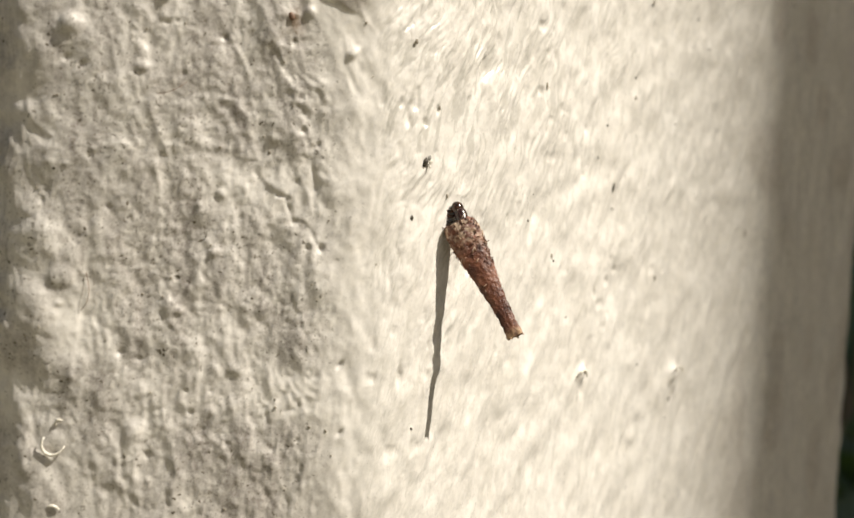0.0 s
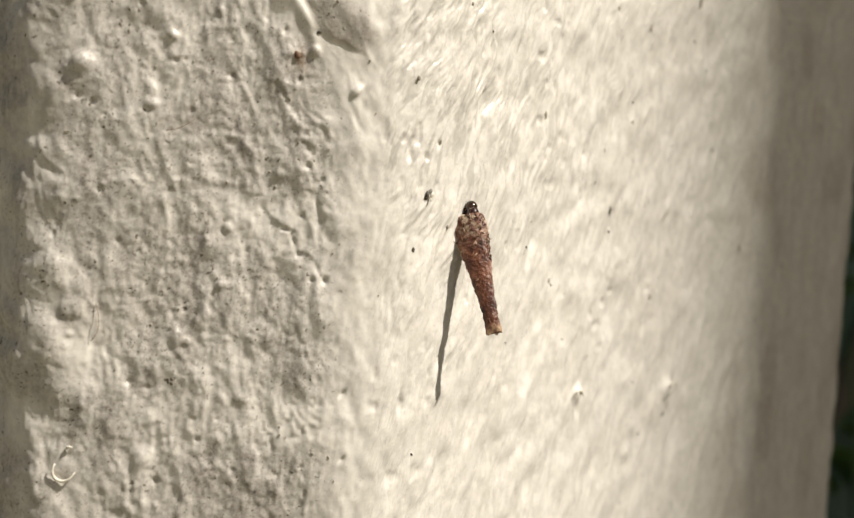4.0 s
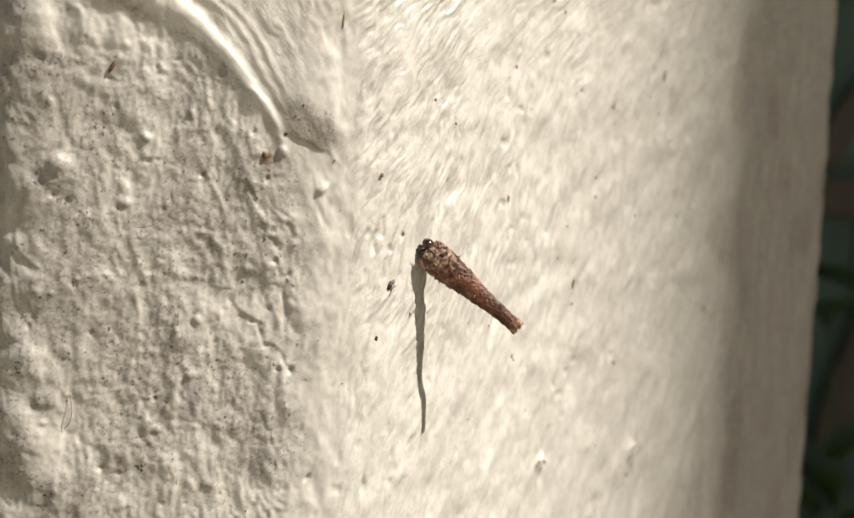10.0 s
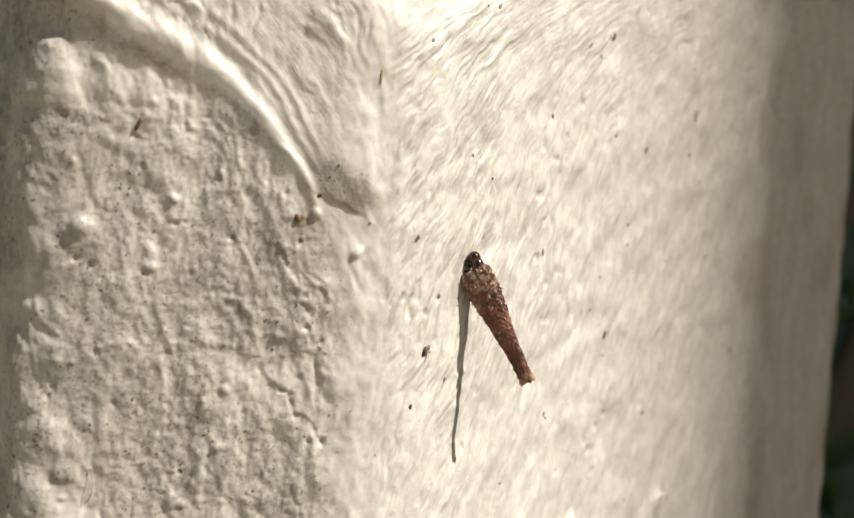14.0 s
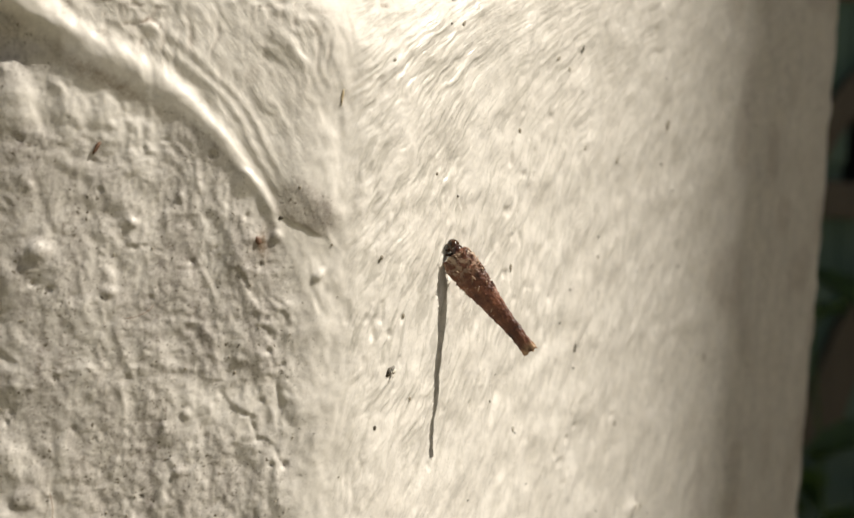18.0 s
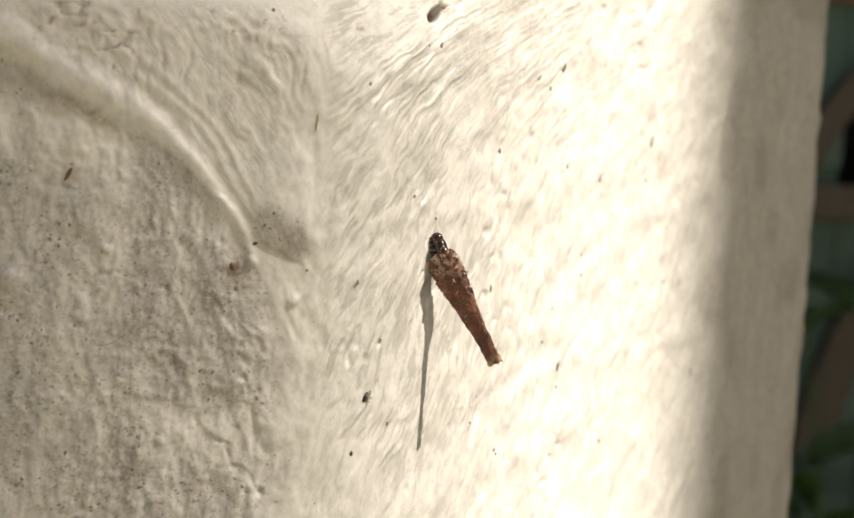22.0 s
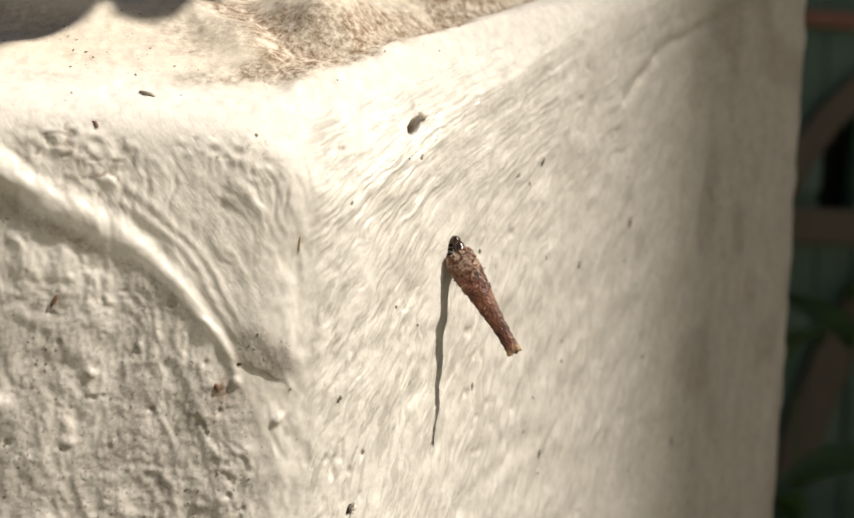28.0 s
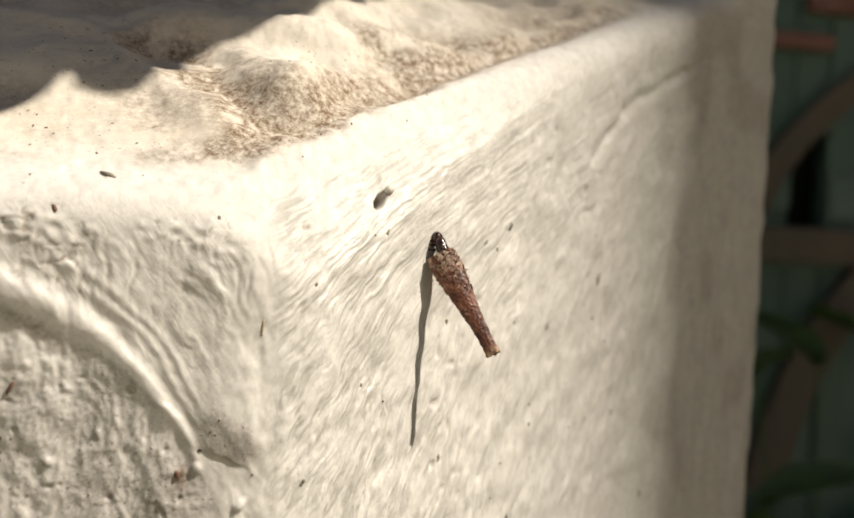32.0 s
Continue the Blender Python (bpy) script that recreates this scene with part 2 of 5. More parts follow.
def vnoise(x, y, seed=0):
    """Smooth noise in -1..1 over arrays."""
    x, y = x + seed * 17.31, y + seed * 41.77
    xi, yi = np.floor(x).astype(int), np.floor(y).astype(int)
    fx, fy = x - xi, y - yi
    fx, fy = fx ** 3 * (fx * (fx * 6 - 15) + 10), fy ** 3 * (fy * (fy * 6 - 15) + 10)
    a, b = TABLE[xi % 256, yi % 256], TABLE[(xi + 1) % 256, yi % 256]
    c, d = TABLE[xi % 256, (yi + 1) % 256], TABLE[(xi + 1) % 256, (yi + 1) % 256]
    return 2 * ((a * (1 - fx) + b * fx) * (1 - fy) + (c * (1 - fx) + d * fx) * fy) - 1


def fbm(x, y, octaves=3, seed=0, gain=0.5, turn=0.0):
    total, amp = 0, 1.0
    for k in range(octaves):
        c, s = math.cos(turn * (k + 1)), math.sin(turn * (k + 1))
        total = total + amp * vnoise((c * x - s * y) * 2.03 ** k, (s * x + c * y) * 2.03 ** k, seed + 3 * k)
        amp *= gain
    return total


def smooth(a, b, x):
    t = np.clip((x - a) / (b - a), 0, 1)
    return t * t * (3 - 2 * t)


def seg_dist(u, z, a, b):
    """Distance from points to a straight stroke, and the place along it."""
    ax, az, bx, bz = *a, *b
    dx, dz = bx - ax, bz - az
    t = np.clip(((u - ax) * dx + (z - az) * dz) / (dx * dx + dz * dz), 0, 1)
    side = (u - ax) * dz - (z - az) * dx
    return np.hypot(u - ax - t * dx, z - az - t * dz), t, np.sign(side)


CHAMFER, FACE = 27.0, 120.5
U_MIN, U_MAX = -CHAMFER - FACE - 13.5, 2 * FACE + 2 * CHAMFER + FACE + 13.5


def plan_table():
    """The pillar's outline from above, by arc length from the near arris."""
    s = np.arange(U_MIN, U_MAX + 0.05, 0.05)
    turns = [(-CHAMFER - FACE, 45.0, 2.0), (1.5 - CHAMFER, 45.1, 2.2), (-0.22, 44.4, 4.2), (FACE, 45.0, 1.8), (FACE + CHAMFER, 45.0, 2.0),
             (2 * FACE + CHAMFER, 45.0, 2.0), (2 * FACE + 2 * CHAMFER, 45.0, 2.0), (3 * FACE + 2 * CHAMFER, 45.0, 2.0)]
    ang = np.full_like(s, 5.6 - 45.1 - 45.0)
    for u0, turn, half in turns:
        ang = ang + turn * np.clip((s - u0 + half) / (2 * half), 0, 1)
    a = np.radians(ang)
    x, y = np.cumsum(np.cos(a)) * 0.05, np.cumsum(np.sin(a)) * 0.05
    k = np.argmin(abs(s + 12.0))
    x0, y0 = 0.27 - 12.0 * math.cos(radians(5.6)), 70.39 - 12.0 * math.sin(radians(5.6))
    return s, x - x[k] + x0, y - y[k] + y0


PLAN = plan_table()
CENTRE = (-22.5, 166.5)


def plan(u):
    return np.interp(u, PLAN[0], PLAN[1]), np.interp(u, PLAN[0], PLAN[2])


def top_z(x, y):
    """The sloping top, rising away from the chamfer."""
    base = 36.3 - 0.05 * x + 0.53 * (y - 70.4)
    base = base - 2.8 * smooth(2, -5, x) * smooth(84, 70, y)
    return np.where(base > 85, 85 + 0.1 * (base - 85), base)


def lip(u):
    return top_z(*plan(u))


def lip_round(u):
    """How far the worn rim is rounded: most at the near arris."""
    return 2.8 + 2.2 * np.exp(-((u + 0.5) / 5.0) ** 2)


CHIP_P, CHIP_N = (0.52, 69.55, 26.5), (0.495, -0.755, 0.43)


def base_point(u, w):
    """The smooth pillar: w below nought goes down its sides, above nought inwards over its top, in millimetres."""
    px, py = plan(u)
    zl = lip(u)
    qx, qy = CENTRE[0] - px, CENTRE[1] - py
    ql = np.hypot(qx, qy)

    def raw(v):
        d = np.clip(v, 0, None)
        f = np.minimum(d / ql, 1.0)
        x, y = px + qx * f, py + qy * f
        z = np.where(v > 0, top_z(x, y), zl + np.minimum(v, 0))
        return x, y, z
    r = lip_round(u)
    a, c, m = raw(-r), raw(r), raw(np.zeros_like(w))
    t = np.clip((w + r) / (2 * r), 0, 1)
    inside = abs(w) < r
    out = []
    for p, a0, m0, c0 in zip(raw(w), a, m, c):
        out.append(np.where(inside, (1 - t) ** 2 * a0 + 2 * t * (1 - t) * m0 + t * t * c0, p))
    x, y, z = out
    z = np.maximum(z, -1000 * EYE - 2)
    y = y - 0.03 * np.clip(z, -60, 60)
    # the near corner of the rim is worn down to a slanting facet
    d = CHIP_N[0] * (x - CHIP_P[0]) + CHIP_N[1] * (y - CHIP_P[1]) + CHIP_N[2] * (z - CHIP_P[2])
    d = d + 0.10 * fbm(u / 2.2, w / 4.0, 2, 91) + 0.022 * vnoise(u / 0.5, w / 2.5, 93)
    cut = 0.5 * (d + np.sqrt(d * d + 0.12))
    cut = np.where(abs(u) < 40, cut, 0) * smooth(34, 14, w)
    return x - CHIP_N[0] * cut, y - CHIP_N[1] * cut, z - CHIP_N[2] * cut


RIDGE_U = np.arange(-40.0, 12.0, 0.25)
RIDGE_Z = np.convolve(np.pad(np.interp(RIDGE_U, [-40, -26, -22.3, -20.3, -17.7, -15.3, -13.5, -11.7, -10.2, -8.7, -7.2, -6.6, 0, 12],
                                       [34.5, 30.6, 28.8, 27.4, 26.4, 25.2, 24.1, 22.7, 21.0, 19.2, 17.2, 16.3, 3.5, -22]), 4, mode="edge"), np.ones(9) / 9, "valid")


def ridge_z(u):
    return np.interp(u, RIDGE_U, RIDGE_Z)


BUMPS = [(-22.4, 13.0, 0.75, 0.9), (-16.2, 15.2, 0.34, 0.34), (-17.6, 10.4, 0.42, 0.45), (-6.5, 14.8, 0.42, 0.42), (-3.3, 12.2, 0.42, 0.45),
         (-5.2, 9.7, 0.5, 0.22), (-12.1, 2.0, 0.36, 0.34), (-12.4, -2.1, 0.36, 0.4), (-15.4, -5.9, 0.7, 0.4), (-10.8, -10.3, 0.6, 0.3),
         (-17.5, -14.7, 0.8, 0.35), (-22.8, -15.7, 0.75, 0.3), (-22.7, -4.2, 0.8, 0.5), (-8.7, 6.0, 0.4, 0.25), (1.5, 13.6, 0.22, 0.2),
         (48.4, -14.6, 1.0, 1.5), (48.9, -17.2, 0.7, -0.8), (27.9, -12.8, 0.75, 1.1), (28.3, -14.6, 0.5, -0.6), (39.5, -20.5, 0.9, 0.7), (36.6, 47.0, 0.6, 0.3)]
CRACKS = [((-9.9, 3.3), (-7.8, 1.9), 0.42), ((-7.8, 1.9), (-7.0, 0.2), 0.5), ((-7.0, 0.2), (-4.6, -1.5), 0.45), ((-9.6, 13.4), (-8.3, 11.0), 0.35), ((-8.3, 11.0), (-6.9, 7.8), 0.5),
          ((-6.3, 4.9), (-5.4, 2.6), 0.35), ((-6.9, -4.4), (-6.0, -7.1), 0.35), ((-6.0, -7.1), (-5.5, -11.0), 0.3), ((-9.8, -9.1), (-8.8, -14.6), 0.32), ((-8.8, -14.6), (-8.4, -18.2), 0.3)]



FLOW_Z = np.linspace(-150, 110, 521)
LEAN_G = np.cumsum(0.06 + 0.38 * smooth(-2, 7, FLOW_Z)) * 0.5
SWEEP_G = np.cumsum(0.62 + 1.0 * smooth(14, 36, FLOW_Z)) * 0.5
FLOW_G = np.cumsum(0.36 + 1.7 * smooth(20, 40, FLOW_Z)) * 0.5


def flow(u, z):
    """Constant along a brush stroke: strokes climb steeply below and lean over towards the top."""
    return u - np.interp(z, FLOW_Z, FLOW_G)


def relief(u, w):
    """Height of lumps, brush marks, ridges and cracks over the smooth pillar, in millimetres, with grime, dust and
    painted shade.
    """
    z = lip(u) + np.minimum(w, 0)
    right = smooth(-2.6, 0.2, u)
    left = (1 - right) * smooth(-60, -45, u)
    top = smooth(-0.5, 0.9, w / lip_round(u))
    # the chamfer: lumpy plaster under the curved ridge, brushed above it
    above = (z - ridge_z(u)) * 0.66
    size = 0.32 + 0.55 * smooth(-8, -19, u)
    rough = smooth(-0.45, -1.25, above / (size + 0.1)) * (0.16 + 0.84 * smooth(-2.2, -7.4, u))
    warp_u, warp_z = u + 0.6 * vnoise(u / 3.1, z / 3.7, 5) + 0.2 * vnoise(u / 0.9, z / 0.9, 15), z + 0.8 * vnoise(u / 3.3, z / 2.9, 6)
    lumps = 0.15 * fbm(warp_u / 2.9, warp_z / 4.0, 2, 1, 0.5, 0.5) + 0.075 * fbm(warp_u / 0.95, warp_z / 1.7, 2, 2, 0.5, 0.45) + 0.042 * fbm(warp_u / 0.50, warp_z / 0.62, 3, 3, 0.62, 0.7)
    lean = u + np.interp(z, FLOW_Z, LEAN_G) + 0.9 * vnoise(u / 2.1, z / 3.5, 101) + 0.25 * vnoise(u / 0.8, z / 1.1, 103)
    runs = 0.050 * fbm(lean / 0.75, z / 4.5, 2, 102, 0.55) + 0.016 * fbm(lean / 0.3, z / 1.9, 2, 104, 0.6)
    lumps = lumps + runs * (0.35 + 0.9 * smooth(-0.4, 0.5, vnoise(u / 5.0, z / 8.0, 106) + 0.5 * smooth(-17, -8, u)))
    lumps = lumps + 0.018 * fbm(u / 0.33, z / 0.36, 2, 107, 0.7, 0.6)
    folds = 1 - abs(vnoise(warp_u / 1.3, warp_z / 1.9, 17))
    lumps = lumps + 0.075 * folds ** 3 * smooth(-0.2, 0.5, vnoise(u / 3.5, z / 4.5, 18))
    lumps = lumps - 0.16 * np.clip(vnoise(u / 0.42, z / 0.5, 20) - 0.60, 0, None)
    lumps = lumps * (0.35 + 0.65 * smooth(-0.4, -2.6, above))
    far = smooth(-17, -24, u)
    lumps = lumps * (1 - 0.45 * far) + far * (0.06 * fbm(warp_u / 1.9, warp_z / 1.7, 2, 9))
    shelf = smooth(-13, -17, u) * smooth(14, 18, z)
    lumps = lumps + shelf * 0.06 * fbm(warp_u / 3.0 + warp_z / 3.0, warp_z / 1.5, 2, 19, 0.5, 0.35)
    across = (u * 0.80 + z * 0.60)
    along = (-u * 0.60 + z * 0.80)
    bend = across + 0.05 * (u + 8) ** 2 * smooth(-8, 0, u)
    bend = bend + 0.55 * vnoise(u / 2.3, z / 2.3, 111) + 0.2 * vnoise(u / 0.9, z / 0.9, 112)
    brushed = (0.060 * fbm(bend / 1.1, along / 4.2, 3, 4) + 0.042 * fbm(bend / 0.40, along / 3.2, 2, 14)) * np.clip(0.55 + 0.9 * vnoise(u / 3, z / 3, 16), 0.1, 1.4)
    brushed = brushed + 0.10 * fbm(u / 2.6, z / 2.6, 2, 7, 0.5, 0.6) * smooth(-3, -8, u) + 0.032 * fbm(bend / 0.9, along / 1.3, 3, 113, 0.55, 0.5)
    h_left = rough * lumps + (1 - rough) * brushed * (0.25 + 0.75 * smooth(-1.6, 0.3, above))
    wob = above + 0.2 * vnoise(u / 3.0, z / 9.0, 8)
    for off, amp, width in ((1.55, 0.075, 0.26), (2.35, 0.085, 0.28)):
        h_left = h_left + smooth(-5.5, -8.0, u) * smooth(-20, -14, u) * amp * np.exp(-((wob - off - 0.3 * vnoise(u / 3, z / 3, 12)) / width) ** 2)
    # hollow at the ridge's far end and the smooth dent at its foot
    deep = z - 27.3 + 0.25 * vnoise(u / 1.1, z / 1.1, 25)
    h_left = h_left - 0.5 * np.exp(-((abs(u + 23.4) / 3.2) ** 2 + (deep / np.where(deep > 0, 0.75, 2.4)) ** 2) ** 1.2)
    flap = np.exp(-(((u + 4.2) / 2.6) ** 2 + ((z - 15.3 + 0.5 * (u + 4.2)) / 3.8) ** 2) ** 1.6)
    h_left = h_left * (1 - 0.55 * flap)
    h_left = h_left * smooth(0.6, -4.0, u)
    h_left = h_left + np.exp(-((u + 2.2) / 2.0) ** 2) * (0.11 * fbm(u / 1.5, z / 2.3, 3, 131, 0.5, 0.5) + 0.05 * np.clip(vnoise(u / 0.6, z / 0.7, 133) - 0.4, 0, None))
    # the broad face: fine brush marks that lean over towards the top
    fade = 0.30 + 0.70 * np.exp(-(np.clip(u, 0, None) / 22.0) ** 2)
    q = flow(u, z) + 0.5 * vnoise(u / 5.0, z / 5.0, 35)
    q = q + 0.35 * vnoise(u / 1.3, z / 1.3, 36)
    sweep = u - np.interp(z, FLOW_Z, SWEEP_G) + 0.6 * vnoise(u / 2.4, z / 2.4, 33) + 0.22 * vnoise(u / 0.9, z / 0.9, 30)
    turned = smooth(-0.15, 0.25, vnoise(u / 4.2, z / 4.2, 34) + 0.35 * smooth(8, 30, z) - 0.2)
    dabs = (1 - turned) * fbm(q / 0.36, z / 2.3, 3, 31, 0.62) + turned * fbm(sweep / 0.42, z / 1.5, 3, 37, 0.62)
    drips = np.clip(vnoise(u / 0.28, z / 3.2, 38) - 0.45, 0, None) * smooth(0.1, 0.5, vnoise(u / 3.4, z / 3.0, 39))
    calm = 0.42 + 0.58 * smooth(-7, 9, z)
    marks = 0.085 * calm * dabs + 0.12 * fbm(q / 1.3, z / 4.0, 2, 32) - 0.10 * drips
    pits = np.clip(vnoise(u / 0.75, z / 1.1, 40) - 0.52, 0, None) * vnoise(u / 6, z / 6, 41).clip(0, 1)
    h_right = fade * marks * np.clip(0.6 + 0.7 * vnoise(u / 5.0, z / 5.0, 45), 0, 1.2) + 0.20 * fbm(u / 3.0 - z / 9.0, z / 3.8, 2, 42) * (0.5 + 0.5 * smooth(3, 12, u)) - 0.55 * pits + 0.05 * fbm(u / 1.4, z / 2.0, 2, 43)
    # a shallow groove high on the broad face
    for a, b in (((48.5, 42.9), (57.0, 48.8)), ((57.0, 48.8), (70.9, 55.2)), ((70.9, 55.2), (86.0, 60.5))):
        d, t, side = seg_dist(u, z + 0.5 * vnoise(u / 4, z / 4, 47), a, b)
        h_right = h_right - 0.42 * np.exp(-(d / 0.8) ** 2)
    d = np.hypot((u - 9.7 - 0.5 * (z - 35.2)) / 0.45, (z - 35.2) / 0.62)
    h_right = h_right - 2.4 * np.exp(-d ** 4) + 0.35 * np.exp(-(np.hypot((u - 10.6) / 0.6, (z - 36.2) / 0.6)) ** 2)
    h_left = h_left * smooth(-1.0, -1.9, w / lip_round(u) * 1.6)
    h_right = h_right * (0.35 + 0.65 * smooth(-0.2, -2.4, w / lip_round(u)))
    band = np.exp(-((w + 2.6 + 1.6 * vnoise(u / 2.6, z / 2.6, 81)) / 2.2) ** 2) * smooth(-24, -19, u) * smooth(6, 1, u) * smooth(-0.25, 0.35, vnoise(u / 3.1, z / 3.1, 84) + 0.15)
    splits = np.exp(-(vnoise(u / 1.25 + 0.4 * vnoise(u / 0.6, z / 0.6, 85), z / 0.95, 82) / 0.10) ** 2) * smooth(-0.2, 0.3, vnoise(u / 0.8, z / 0.8, 83))
    crazed = band * splits
    h_left = h_left - 0.16 * crazed + 0.12 * band * vnoise(u / 0.8, z / 0.6, 86) * smooth(-2, -4, u)
    h_right = h_right - 0.10 * crazed
    under = np.exp(-((w + 5.0 + 2.0 * vnoise(u / 2.2, z / 5.0, 141)) / 2.4) ** 2) * smooth(-24, -19, u) * smooth(0.5, -1.5, u)
    drip = np.clip(vnoise(u / 0.42 + 0.6 * vnoise(u / 1.5, z / 1.5, 143), z / 2.6, 142) - 0.28, 0, None)
    h_left = h_left - 0.13 * under * drip
    h = left * h_left + right * h_right + (1 - left - right) * 0.3 * fbm(u / 5, z / 5, 2, 50)
    # the top: swells and hollows that hold grime
    px, py, pz = base_point(u, w)
    swell = 2.2 * fbm(px / 13.0, py / 8.0, 2, 61) + 0.28 * fbm(px / 4.0, py / 3.0, 2, 62) + 0.05 * fbm(px / 1.1, py / 1.1, 3, 63)
    swell = swell * smooth(4, 14, w)
    valley = np.exp(-((w - 8.0 - 2.0 * vnoise(px / 9, py / 9, 66)) / 2.6) ** 2)
    crease = np.full_like(px, 99.0)
    bends = ((-13.0, 88.5), (-9.6, 84.5), (-6.3, 81.0), (-2.4, 78.3), (1.2, 78.8), (6.4, 84.6), (12.5, 92.5), (40.0, 121.0))
    for p, q in zip(bends, bends[1:]):
        crease = np.minimum(crease, seg_dist(px + 1.0 * vnoise(px / 4, py / 4, 68), py + 1.0 * vnoise(px / 4, py / 4, 69), p, q)[0])
    pit = np.exp(-(crease / 2.2) ** 2) * smooth(3, 7, w)
    swell = swell - 0.3 * valley - (0.3 + 0.9 * smooth(-9, -4, px)) * pit + 0.35 * np.exp(-((crease - 4.0) / 1.6) ** 2) * smooth(4, 8, w) + 0.9 * smooth(9, 20, w)
    h = h * (1 - top) + top * (swell + 0.05 * fbm(px / 0.9, py / 0.9, 2, 64))
    second = np.minimum(seg_dist(px, py, (-4.0, 75.6), (0.5, 77.4))[0], 1.6 * seg_dist(px, py, (-14.0, 71.5), (-5.0, 74.6))[0])
    second = np.minimum(second, 0.6 * seg_dist(px, py, (5.5, 95.5), (16.0, 99.0))[0])
    patchy = smooth(-0.75, 0.15, vnoise(px / 2.6, py / 2.6, 65) + 0.4 * vnoise(px / 0.9, py / 0.9, 70))
    hollow = np.clip(0.35 * smooth(0.9, -0.7, swell) * smooth(6, 11, w) + 0.3 * valley * smooth(-0.6, 0.4, vnoise(px / 7, py / 5, 67)) + patchy * smooth(3, 6, w) * (1.0 * np.exp(-(crease / 4.0) ** 2) + 0.8 * np.exp(-(second / 1.5) ** 2)), 0, 1)
    film = np.exp(-((w - 6.5 - 1.5 * vnoise(px / 5, py / 5, 145)) / 2.2) ** 2) * smooth(-0.3, 0.5, vnoise(px / 3.5, py / 1.6, 146))
    grime_shade = top * np.clip(0.35 * film + hollow * 1.15 + 0.05 * smooth(3, 9, w), 0, 1)
    stain_shade = np.exp(-(((u + 7.4) / 0.5) ** 2 + ((z - 14.2) / 0.9) ** 2)) * (1 - top)
    # the shadow line below the ridge's far end, painted brown
    stain_shade = stain_shade + 0.7 * np.exp(-(((u + 17.8) / 3.5) ** 2 + ((above + 1.3) / 0.35) ** 2)) * (1 - top)
    stain_shade = stain_shade + 1.2 * crazed + 0.6 * under * drip
    # darkness inside the small hole, painted on its walls
    stain_shade = stain_shade + 1.6 * np.exp(-np.hypot((u - 9.7 - 0.5 * (z - 35.2)) / 0.42, (z - 35.2) / 0.6) ** 4) * (w < 0)
    stain_shade = stain_shade + 0.35 * smooth(55, 80, u) * smooth(0.1, 0.6, vnoise(u / 7, z / 9, 71)) * (1 - top)
    dust_shade = rough * left * (1 - top) * smooth(-0.6, 0.5, vnoise(u / 5, z / 5, 72) + 0.4)
    # the dent's shaded slope and dark fold seam, put into the colour
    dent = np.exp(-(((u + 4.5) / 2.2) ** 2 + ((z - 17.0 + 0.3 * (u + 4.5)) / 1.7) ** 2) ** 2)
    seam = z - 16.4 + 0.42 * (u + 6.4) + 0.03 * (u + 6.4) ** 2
    dust_shade = np.maximum(dust_shade, 1.0 * dent * smooth(-0.3, 0.2, seam) * left * (1 - top))
    stain_shade = stain_shade + 0.28 * dent * smooth(-0.2, 0.3, seam) * (1 - top) + 0.7 * dent * np.exp(-((seam - 0.1) / 0.25) ** 2) * (1 - top)
    # painted shading: greyer wherever the brush marks and drips dip
    stroke_shade = calm * smooth(0.10, 0.75, -dabs + 0.55 * vnoise(u / 3.2, z / 2.6, 48)) * (0.3 + 0.7 * np.exp(-(np.clip(u - 2, 0, None) / 26.0) ** 2)) * right * (1 - top) + 0.5 * drips * right * (1 - top)
    return h, np.clip(grime_shade + stain_shade, 0, 1), np.clip(dust_shade, 0, 1), np.clip(stroke_shade, 0, 1)


def pillar_grid(u, w):
    x, y, z = base_point(u, w)
    p = np.stack([x, y, z], -1)
    return p


STEP = 0.135
GRID_U = np.concatenate([np.arange(U_MIN, -40, 6.0), np.arange(-40, -29, 0.6), np.arange(-29, 34, STEP), np.arange(34, 45, 0.2), np.arange(45, 75, 0.26), np.arange(75, 123.5, 0.42),
                         np.arange(124, FACE + CHAMFER + 4, 1.5), np.arange(FACE + CHAMFER + 6, U_MAX, 6.0), [U_MAX]])
GRID_W = np.concatenate([-np.geomspace(1120, 128, 16), np.arange(-125, -60, 0.5), np.arange(-60, -50, 0.2), np.arange(-50, 6, STEP), np.arange(6, 50, 0.25), np.linspace(51, 96, 14)])


